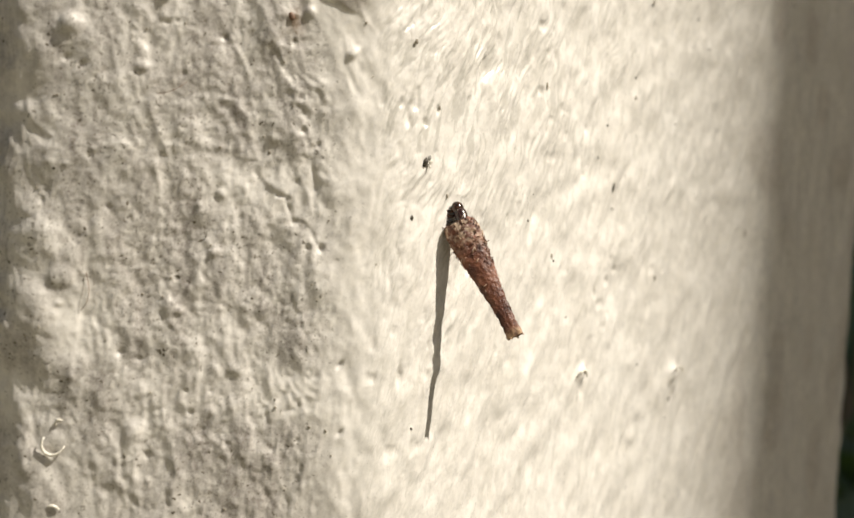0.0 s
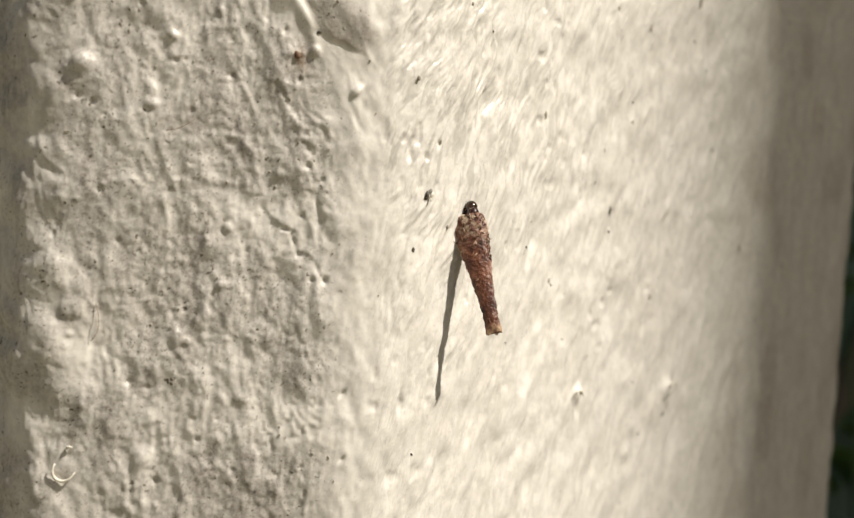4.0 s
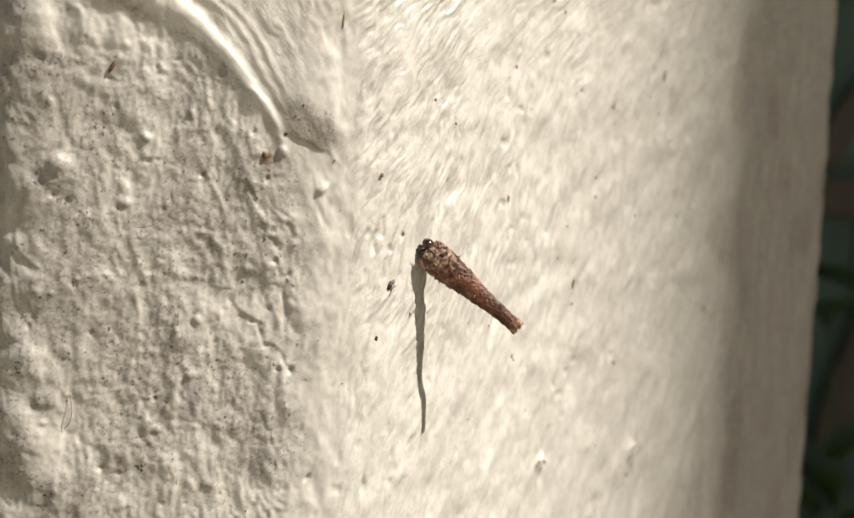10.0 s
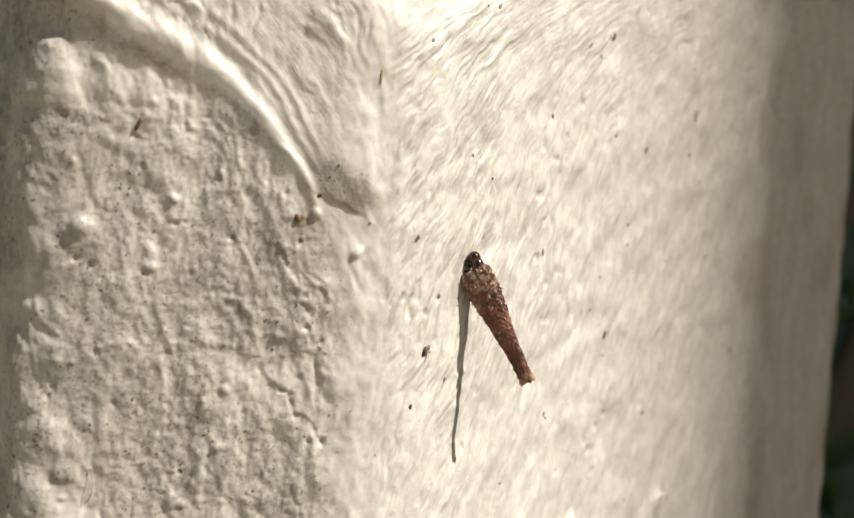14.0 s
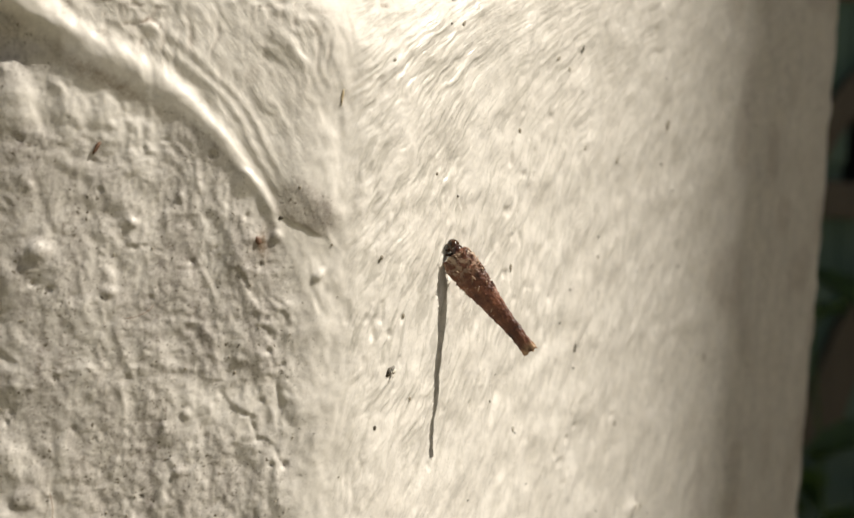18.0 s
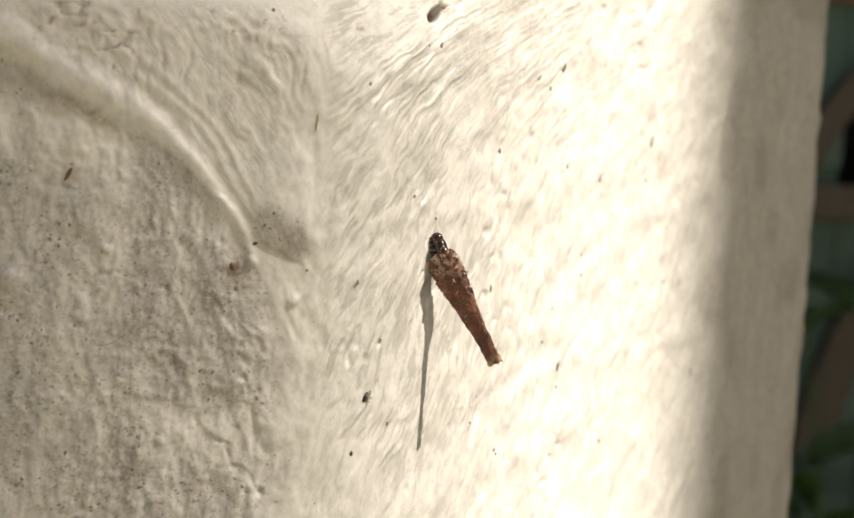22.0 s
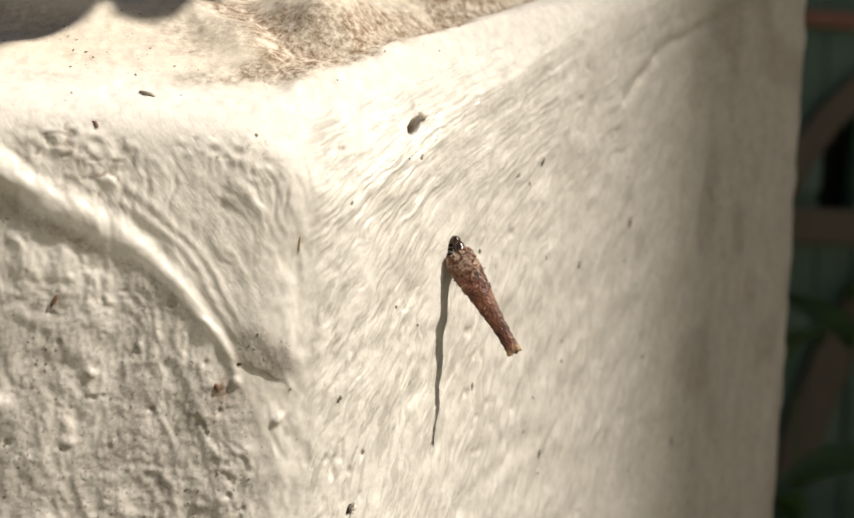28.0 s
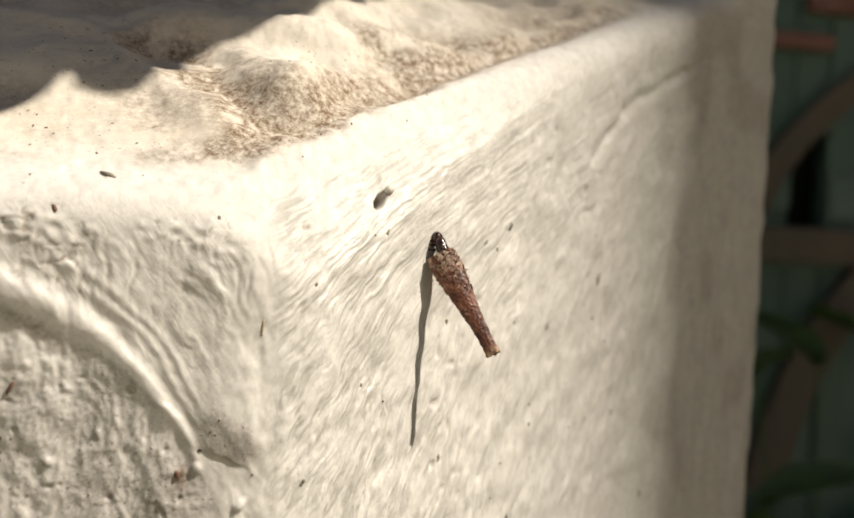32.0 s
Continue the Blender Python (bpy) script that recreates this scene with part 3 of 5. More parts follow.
def slump(h, us, ws, slope, reach, far=-60.0):
    """Soft paint has run down the lee side of each lump: no side falls steeper than the slope, away to the lower left."""
    a, b = np.searchsorted(us, -28.9), np.searchsorted(us, 0.0)
    c, d = np.searchsorted(ws, -49.9), np.searchsorted(ws, -0.5)
    block = h[c:d, a:b].copy()
    out = block.copy()
    n = 52
    wide = np.pad(block, ((0, n), (0, n)), mode="edge")
    rows, cols = block.shape
    for k in range(1, int(reach / 0.2)):
        dist = 0.2 * k
        fu, fw = 0.59 * dist / STEP, 0.807 * dist / STEP
        iu, iw = int(fu), int(fw)
        fu, fw = fu - iu, fw - iw
        pick = [[wide[iw + p:iw + p + rows, iu + q:iu + q + cols] for q in (0, 1)] for p in (0, 1)]
        moved = (pick[0][0] * (1 - fu) + pick[0][1] * fu) * (1 - fw) + (pick[1][0] * (1 - fu) + pick[1][1] * fu) * fw
        out = np.maximum(out, moved - slope * dist)
    soft = (smooth(0.0, -3.0, us[a:b]) * smooth(far, far + 3.0, us[a:b]))[None, :] * smooth(-1.0, -5.0, ws[c:d])[:, None]
    h = h.copy()
    h[c:d, a:b] = block * (1 - soft) + out * soft
    return h


UU, WW = np.meshgrid(GRID_U, GRID_W)
HEIGHT, GRIME_SHADE, DUST_SHADE, STROKE_SHADE = relief(UU, WW)
HEIGHT = slump(HEIGHT, GRID_U, GRID_W, 0.265, 5.0)


def add_knob(u, z, ru, rz, height, lean=0.0, round_off=1.1):
    """Raise one rounded lump of paint on the height field."""
    a, b = np.searchsorted(GRID_U, (u - 2.2 * ru, u + 2.2 * ru))
    w = z - float(lip(np.array(u)))
    c, d = np.searchsorted(GRID_W, (w - 2.2 * rz, w + 2.2 * rz))
    du, dw = GRID_U[a:b][None, :] - u, GRID_W[c:d][:, None] - w
    HEIGHT[c:d, a:b] += height * np.exp(-(((du - lean * dw) / ru) ** 2 + (dw / rz) ** 2) ** round_off)


def add_folds():
    """The lapped fold of paint at the ridge's foot, and the cracks of the chamfer, cut into the height field."""
    a, b = np.searchsorted(GRID_U, (-16.0, 2.0))
    c, d = np.searchsorted(GRID_W, (-58.0, -6.0))
    u, w = UU[c:d, a:b], WW[c:d, a:b]
    z = lip(u) + w
    fold = z - 16.4 + 0.42 * (u + 6.4) + 0.03 * (u + 6.4) ** 2 + 0.3 * vnoise(u / 1.2, z / 1.2, 24)
    high = z - 17.0 + 0.3 * (u + 4.6)
    lap = np.exp(-(((u + 4.6) / np.where(u > -4.6, 3.6, 2.3)) ** 2 + (high / np.where(high > 0, 4.5, 2.6)) ** 2) ** 1.3) * smooth(0.5, -2.5, u)
    h = lap * (0.15 * smooth(-0.06, 0.14, fold) + 0.12 * np.clip(fold, 0, 2.6))
    for p, q, depth in CRACKS:
        dist, t, side = seg_dist(u + 0.5 * vnoise(u / 1.3, z / 1.3, 21) + 0.12 * vnoise(u / 0.35, z / 0.35, 23), z + 0.5 * vnoise(u / 1.3, z / 1.3, 22), p, q)
        ends = smooth(0.0, 0.2, t) * smooth(1.0, 0.8, t)
        h = h - 0.22 * depth * (0.7 + 0.5 * vnoise(u / 0.7, z / 0.7, 27)) * np.exp(-(dist / 0.15) ** 2) + 0.13 * depth * np.exp(-(dist / 0.9) ** 2) * (side < 0) * (0.4 + 0.6 * ends)
    HEIGHT[c:d, a:b] += h


def add_ridge():
    """The rope-like ridge of paint that sweeps down the chamfer, with a thinner one beside it."""
    a, b = np.searchsorted(GRID_U, (-28.9, -5.0))
    c, d = np.searchsorted(GRID_W, (-40.0, -1.0))
    u, w = UU[c:d, a:b], WW[c:d, a:b]
    z = lip(u) + w
    far = smooth(-8, -20, u)
    off = (z - ridge_z(u)) * 0.66 + 0.12 * vnoise((u + 0.6 * z) / 2.2, (z - 0.6 * u) / 6.0, 8) + 0.08 * vnoise(u / 7.0, z / 7.0, 10)
    tall = (0.15 + 0.13 * far + 0.26 * smooth(-16, -22, u)) * (1 + 0.18 * vnoise(u / 1.5, z / 1.5, 11)) * smooth(-5.9, -7.6, u) * smooth(-1.5, -4.0, w)
    wide = 0.45 + 0.32 * far
    h = tall * np.exp(-np.abs(np.where(off > 0, off / wide, off / (wide * 1.5))) ** 2.4)
    h = h - 0.22 * tall * np.exp(-((off - 1.75 * wide) / (0.5 * wide)) ** 2) * smooth(-19, -15, u)
    HEIGHT[c:d, a:b] += h


def add_crest():
    """The round crest that stands up along the ridge."""
    a, b = np.searchsorted(GRID_U, (-28.9, -5.0))
    c, d = np.searchsorted(GRID_W, (-40.0, -1.0))
    u, w = UU[c:d, a:b], WW[c:d, a:b]
    z = lip(u) + w
    far = smooth(-8, -20, u)
    off = (z - ridge_z(u)) * 0.66 + 0.10 * vnoise((u + 0.6 * z) / 2.2, (z - 0.6 * u) / 6.0, 8) + 0.08 * vnoise(u / 7.0, z / 7.0, 10)
    tall = (0.13 + 0.14 * far) * (1 + 0.25 * vnoise(u / 1.6, z / 1.6, 13)) * smooth(-5.9, -7.2, u) * smooth(-1.5, -4.0, w)
    HEIGHT[c:d, a:b] += tall * np.exp(-np.abs(off / (0.40 + 0.38 * far)) ** 2.6)


add_ridge()
EDGE = smooth(-20.5, -24.5, UU) * smooth(-34, -29, UU) * smooth(0, -5, WW) * smooth(-128, -110, WW)
HEIGHT += EDGE * (0.26 * fbm(UU / 4.0, WW / 3.4, 2, 121, 0.5, 0.6) + 0.05 * fbm(UU / 1.3, WW / 1.3, 2, 122, 0.5, 0.6))
dice = random.Random(77)
for _ in range(520):
    bu, bz = dice.uniform(-27, -3), dice.uniform(-34, 30)
    if bz < ridge_z(bu) - 1.2:
        br = dice.uniform(0.25, 0.85)
        add_knob(bu, bz, br, br * dice.uniform(0.9, 2.2), br * dice.uniform(0.03, 0.12) * dice.choice((1, 1, -0.9)), dice.uniform(-0.35, 0.1))
add_crest()
HEIGHT = slump(HEIGHT, GRID_U, GRID_W, 0.24, 6.0, -24.0)
add_folds()
for bu, bz, br, bh in BUMPS:
    add_knob(bu, bz, br, 0.9 * br, 0.52 * bh, 0.0, 1.6)
for _ in range(130):
    bu, bz = dice.uniform(-25, -3), dice.uniform(-30, 24)
    br = dice.uniform(0.09, 0.26)
    if bz < ridge_z(bu) - 1.5:
        add_knob(bu, bz, br, br * dice.uniform(0.8, 1.2), br * dice.choice((-0.75, -0.6, 0.5)), 0.0, 1.5)
for _ in range(160):
    bu, bz = dice.uniform(0.5, 60), dice.uniform(-25, 40)
    br = dice.uniform(0.25, 0.8)
    add_knob(bu, bz, br, br * dice.uniform(1.0, 1.8), br * dice.uniform(0.08, 0.28) * dice.choice((1, -1)), 0.4)


def height_at(u, w):
    i = min(max(int(np.searchsorted(GRID_U, u)) - 1, 0), len(GRID_U) - 2)
    j = min(max(int(np.searchsorted(GRID_W, w)) - 1, 0), len(GRID_W) - 2)
    fu, fw = (u - GRID_U[i]) / (GRID_U[i + 1] - GRID_U[i]), (w - GRID_W[j]) / (GRID_W[j + 1] - GRID_W[j])
    return (HEIGHT[j, i] * (1 - fu) + HEIGHT[j, i + 1] * fu) * (1 - fw) + (HEIGHT[j + 1, i] * (1 - fu) + HEIGHT[j + 1, i + 1] * fu) * fw


def surface_at(u, z):
    """Place and outward normal on the finished pillar's side, for things that lie on it."""
    e = 0.15
    uu = np.array([[u - e, u, u + e]] * 3)
    ww = np.array([[z - e] * 3, [z] * 3, [z + e] * 3]) - lip(uu)
    p = pillar_grid(uu, ww)
    n = np.cross(p[1, 2] - p[1, 0], p[2, 1] - p[0, 1])
    n /= np.linalg.norm(n)
    return Vector(p[1, 1] + n * height_at(u, float(ww[1, 1]))), Vector(n)


def build_pillar():
    uu, ww = UU, WW
    p = pillar_grid(uu, ww)
    du, dw = np.gradient(p, axis=1), np.gradient(p, axis=0)
    n = np.cross(du, dw)
    n /= np.maximum(np.linalg.norm(n, axis=-1, keepdims=True), 1e-9)
    h, grime_shade, dust_shade = HEIGHT, GRIME_SHADE, DUST_SHADE
    low = smooth(-400, -130, ww)
    p = p + n * (h * low)[..., None]
    rows, cols = uu.shape
    me = bpy.data.meshes.new("pillar")
    co = p.reshape(-1, 3) * U
    co[:, 2] += EYE
    idx = np.arange(rows * cols).reshape(rows, cols)
    quads = np.stack([idx[:-1, :-1], idx[:-1, 1:], idx[1:, 1:], idx[1:, :-1]], -1).reshape(-1, 4)
    me.vertices.add(len(co))
    me.vertices.foreach_set("co", co.ravel())
    me.loops.add(quads.size)
    me.loops.foreach_set("vertex_index", quads.ravel())
    me.polygons.add(len(quads))
    me.polygons.foreach_set("loop_start", np.arange(0, quads.size, 4))
    me.update(calc_edges=True)
    me.polygons.foreach_set("use_smooth", np.ones(len(quads), bool))
    zz = lip(uu) + np.minimum(ww, 0)
    stroke = smooth(-2.4, 0.0, uu) * (0.15 + 0.85 * np.exp(-(np.clip(uu, 0, None) / 24.0) ** 2)) * smooth(1, -6, ww)
    face = smooth(-2.4, 0.0, uu) * smooth(1, -6, ww)
    stroke = stroke + 0.35 * smooth(-3.8, -5.5, uu) * smooth(0.5, 1.5, zz - ridge_z(uu)) * smooth(2, 0, ww)
    for name, v in (("grime_shade", grime_shade), ("dust_shade", dust_shade), ("stroke", stroke), ("face", face), ("stroke_shade", STROKE_SHADE), ("top", 0.6 * smooth(2, 8, ww)), ("worn", smooth(-6, -2, ww + 6.0 * np.exp(-((uu - 0.5) / 5.0) ** 2)))):
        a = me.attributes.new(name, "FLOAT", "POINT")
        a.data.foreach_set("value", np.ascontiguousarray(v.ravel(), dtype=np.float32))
    v = np.stack([np.where(uu > -3.7, flow(uu, zz), (uu * 0.8 + zz * 0.6) * 1.2), np.where(uu > -3.7, zz, (-uu * 0.6 + zz * 0.8)), uu], -1)
    a = me.attributes.new("strokes", "FLOAT_VECTOR", "POINT")
    a.data.foreach_set("vector", np.ascontiguousarray(v.ravel(), dtype=np.float32))
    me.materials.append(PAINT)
    return tagged(new("pillar", me), "cream-white painted plaster pillar with a chamfered corner and worn sloping top", "pillar", kind="structure")


build_pillar()


# ---- helpers for things ----
def part(name, bm, mat, parent=None, label="", smooth_shade=True):
    me = bpy.data.meshes.new(name)
    bm.to_mesh(me)
    bm.free()
    if smooth_shade:
        me.polygons.foreach_set("use_smooth", np.ones(len(me.polygons), bool))
    me.materials.append(mat)
    ob = new(name, me)
    if parent:
        ob.parent = parent
    return tagged(ob, label)


def empty(name, m=None):
    ob = new(name)
    ob.empty_display_size = 0.005
    if m is not None:
        ob.matrix_world = m
    return ob


def box(bm, lo, hi, m=None):
    """A box between two corners, added to bm."""
    made = bmesh.ops.create_cube(bm, size=1.0)["verts"]
    c, s = (Vector(lo) + Vector(hi)) / 2, Vector(hi) - Vector(lo)
    for v in made:
        v.co = Vector((v.co.x * s.x, v.co.y * s.y, v.co.z * s.z)) + c
        if m is not None:
            v.co = m @ v.co
    return made


def tube(bm, points, radii, sides=8, caps=True):
    """A round rod through points, with a radius at each, added to bm."""
    rings = []
    for i, (p, r) in enumerate(zip(points, radii)):
        a, b = Vector(points[max(i - 1, 0)]), Vector(points[min(i + 1, len(points) - 1)])
        q = (b - a).to_track_quat("Z", "Y")
        rings.append([bm.verts.new(Vector(p) + q @ Vector((r * math.cos(k * math.tau / sides), r * math.sin(k * math.tau / sides), 0))) for k in range(sides)])
    for r0, r1 in zip(rings, rings[1:]):
        for k in range(sides):
            bm.faces.new((r0[k], r0[(k + 1) % sides], r1[(k + 1) % sides], r1[k]))
    if caps:
        bm.faces.new(list(reversed(rings[0])))
        bm.faces.new(rings[-1])
    return rings


def on_wall(u, z, turn=0.0, lift=0.0):
    """A pose on the pillar's side: x along the wall, y up it, z out of it; turned about its normal by degrees."""
    p, n = surface_at(u, z)
    up = Vector((0, 0, 1)) - n * n.z
    up.normalize()
    m = Matrix((up.cross(n), up, n)).transposed().to_4x4()
    return Matrix.Translation(at_mm(*(p + n * lift))) @ m @ pose(0, 0, 0, 0, 0, turn)


# ---- the larva in its case ----
CASE_BROWN, nt, b = material("case_silk", 0.42)
grain = ramp(nt, noise_node(nt, 720, 6.0, rough=0.66), [(0.32, (0.028, 0.010, 0.006)), (0.45, (0.105, 0.034, 0.018)), (0.58, (0.21, 0.076, 0.039)), (0.72, (0.50, 0.30, 0.20))])
tc = nt.nodes.new("ShaderNodeTexCoord")
sep = nt.nodes.new("ShaderNodeSeparateXYZ")
link(nt, tc.outputs["Object"], sep.inputs[0])
near_mouth = ramp(nt, math_node(nt, "MULTIPLY", sep.outputs["Z"], 100.0), [(0.72, g3(0.0)), (0.94, g3(1.0))])
wool = math_node(nt, "MULTIPLY", near_mouth, ramp(nt, noise_node(nt, 1900, 5.0), [(0.45, g3(0.0)), (0.57, g3(0.9))]))
hind = math_node(nt, "MULTIPLY", ramp(nt, math_node(nt, "MULTIPLY", sep.outputs["Z"], 100.0), [(0.02, g3(1.0)), (0.09, g3(0.0))]), ramp(nt, noise_node(nt, 1700, 4.0), [(0.40, g3(0.1)), (0.58, g3(0.8))]))
link(nt, mix(nt, hind, mix(nt, wool, grain, (0.60, 0.46, 0.34)), (0.50, 0.33, 0.19)), b.inputs["Base Color"])
bump(nt, b, noise_node(nt, 1800, 5.0, rough=0.65), 0.8, 0.0002)
CASE_GRAIN, nt, b = material("case_grain", 0.75)
geo = nt.nodes.new("ShaderNodeNewGeometry")
link(nt, ramp(nt, geo.outputs["Random Per Island"], [(0.0, (0.05, 0.018, 0.010)), (0.45, (0.13, 0.046, 0.026)), (0.76, (0.22, 0.088, 0.052)), (0.90, (0.60, 0.45, 0.33))]), b.inputs["Base Color"])
HEAD_MAT, nt, b = material("head_shell", 0.16)
link(nt, ramp(nt, noise_node(nt, 2600, 2.0), [(0.4, (0.012, 0.006, 0.004)), (0.68, (0.10, 0.045, 0.022))]), b.inputs["Base Color"])
THORAX_MAT, nt, b = material("thorax_shell", 0.25)
link(nt, ramp(nt, noise_node(nt, 2100, 1.0), [(0.57, (0.03, 0.011, 0.009)), (0.64, (0.55, 0.45, 0.36))]), b.inputs["Base Color"])

STRAW, nt, b = material("straw_shreds", 0.32)
geo = nt.nodes.new("ShaderNodeNewGeometry")
link(nt, ramp(nt, geo.outputs["Random Per Island"], [(0.0, (0.10, 0.040, 0.022)), (0.5, (0.22, 0.11, 0.06)), (0.95, (0.55, 0.40, 0.28))]), b.inputs["Base Color"])

CASE_LEN = 9.7


def flat(z):
    """The case is flattened: its thickness over its width."""
    return 0.36 + 0.22 * max(0.0, (z - 7.6) / 2.1)


def case_radius(z):
    """The case's half-width along it, from the narrow hind end to the mouth."""
    return float(np.interp(z, [0, 0.35, 0.9, 3.0, 5.5, 7.6, 8.8, 9.4, CASE_LEN], [0.58, 0.61, 0.55, 0.68, 1.00, 1.25, 1.31, 1.21, 1.08]))


def build_larva():
    rnd = random.Random(5)
    root = empty("case_moth_larva")
    tagged(root, "dark-headed larva carrying a rough brown tapered case up the wall", "insect")
    # the case, a tube open at both ends, with thickness
    bm = bmesh.new()
    sides, rings = 56, 130
    grid = []
    for i in range(rings + 1):
        z = CASE_LEN * i / rings
        ring = []
        for k in range(sides):
            a = k * math.tau / sides
            c = Vector((math.cos(a), math.sin(a), z * 0.9))
            r = case_radius(z) * (1 + 0.05 * math.sin(2 * a + 0.4 * z))
            r += 0.09 * noise.noise(c * 2.2) + 0.08 * noise.noise(c * 5.1) + 0.05 * noise.noise(c * 11.0)
            zz = z + (0.22 * noise.noise(Vector((math.cos(a), math.sin(a), 7.0)) * 2.0) if i in (0, rings) else 0)
            ring.append(bm.verts.new(Vector((flat(z) * r * math.cos(a), r * math.sin(a), zz)) * U))
        grid.append(ring)
    for end, inner_z in ((0, 0.6), (rings, CASE_LEN - 0.9)):
        ring = [bm.verts.new(Vector((v.co.x * 0.72, v.co.y * 0.72, inner_z * U))) for v in grid[end]]
        grid.insert(0, ring) if end == 0 else grid.append(ring)
    for r0, r1 in zip(grid, grid[1:]):
        for k in range(sides):
            bm.faces.new((r0[k], r0[(k + 1) % sides], r1[(k + 1) % sides], r1[k]))
    bm.faces.new(list(reversed(grid[0])))
    bm.faces.new(grid[-1])
    case = part("case", bm, CASE_BROWN, root, "rough reddish-brown silk case covered in grit")
    # grit stuck all over it
    bm = bmesh.new()
    for _ in range(270):
        z = CASE_LEN * rnd.random() ** 0.6
        a = rnd.random() * math.tau
        r = case_radius(z) + rnd.uniform(-0.04, 0.06)
        s = rnd.uniform(0.03, 0.085) * (1.0 if z > 5 else 0.6)
        m = Matrix.Translation(Vector((flat(z) * r * math.cos(a), r * math.sin(a), z))) @ Euler((rnd.random() * 6, rnd.random() * 6, rnd.random() * 6)).to_matrix().to_4x4()
        vs = bmesh.ops.create_icosphere(bm, subdivisions=1, radius=1.0)["verts"] if rnd.random() < 0.35 else bmesh.ops.create_cube(bm, size=1.3)["verts"]
        sx, sy, sz = s * rnd.uniform(0.6, 1.3), s * rnd.uniform(0.5, 1.0), s * rnd.uniform(0.7, 1.9)
        for v in vs:
            v.co = (m @ Vector((v.co.x * sx, v.co.y * sy, v.co.z * sz))) * U
    tagged(part("grit", bm, CASE_GRAIN, case, "grains of sand and frass stuck to the silk", False), kind="stuff")
    # loose fibres round the mouth
    bm = bmesh.new()
    for _ in range(44):
        z = CASE_LEN - abs(rnd.gauss(0, 1.3))
        a = rnd.random() * math.tau
        r = case_radius(z)
        d = Vector((math.cos(a), math.sin(a), 0))
        p = Vector((flat(z) * d.x * r, d.y * r, z))
        e = p + d * rnd.uniform(0.05, 0.25) + Vector((rnd.uniform(-0.2, 0.2), rnd.uniform(-0.2, 0.2), rnd.uniform(-0.1, 0.5)))
        tube(bm, [p * U, (p + e) / 2 * U + d * 0.03 * U, e * U], [0.04 * U, 0.03 * U, 0.015 * U], 5)
    tagged(part("fibres", bm, CASE_GRAIN, case, "stray silk fibres"), kind="stuff")
    # pale straw-like shreds laid along the fore half of the case
    bm = bmesh.new()
    for _ in range(120):
        z = CASE_LEN - 0.1 - abs(rnd.gauss(0, 1.7))
        if z < 0.5:
            continue
        a, turn = rnd.random() * math.tau, rnd.gauss(0, 0.8)
        ln, wd = rnd.uniform(0.2, 0.55), rnd.uniform(0.025, 0.06)
        pts = []
        for f in (-0.5, 0.0, 0.5):
            zz, aa = z + f * ln * math.cos(turn), a + f * ln * math.sin(turn) / case_radius(z)
            r = case_radius(min(max(zz, 0), CASE_LEN)) + 0.03 + (0.08 * rnd.random() if f == 0.5 else 0.0)
            pts.append(Vector((flat(zz) * r * math.cos(aa), r * math.sin(aa), zz)) * U)
        tube(bm, pts, [0.4 * wd * U, wd * U, 0.3 * wd * U], 6)
    tagged(part("shreds", bm, STRAW, case, "pale straw-coloured shreds on the silk"), kind="stuff")
    # the fore body: three segments, its head and six legs; the head's tip is its origin
    bm = bmesh.new()
    prof = [(-4.0, 0.2), (-3.4, 0.32), (-2.85, 0.42), (-2.4, 0.52), (-2.15, 0.58), (-1.9, 0.70), (-1.55, 0.66), (-1.42, 0.60), (-1.15, 0.63), (-0.9, 0.60), (-0.7, 0.50), (-0.55, 0.28)]
    tube(bm, [Vector((-0.10 * (4.2 + z) / 4 + 0.1, 0, z)) * U for z, r in prof], [0.8 * r * U for z, r in prof], 24)
    body = part("thorax", bm, THORAX_MAT, root, "dark plated fore body with pale marks")
    bm = bmesh.new()
    bmesh.ops.create_uvsphere(bm, u_segments=24, v_segments=16, radius=1.0)
    for v in bm.verts:
        v.co = Vector((v.co.x * 0.45 - 0.08, v.co.y * 0.50, v.co.z * 0.56 - 0.54)) * U
    part("head", bm, HEAD_MAT, body, "glossy black head")
    for side in (-1, 1):
        for z0, reach in ((-0.75, 0.30), (-1.1, 0.12), (-1.5, -0.05)):
            bm = bmesh.new()
            pts = [(-0.35, 0.38 * side, z0), (-0.62, 0.62 * side, z0 + 0.12 + reach * 0.4), (-0.82, 0.70 * side, z0 + 0.25 + reach), (-1.02, 0.60 * side, z0 + 0.38 + reach)]
            tube(bm, [Vector(p) * U for p in pts], [0.13 * U, 0.10 * U, 0.07 * U, 0.03 * U], 8)
            part("leg", bm, HEAD_MAT, body, "short dark jointed leg")
    return root, body


LARVA, FORE_BODY = build_larva()

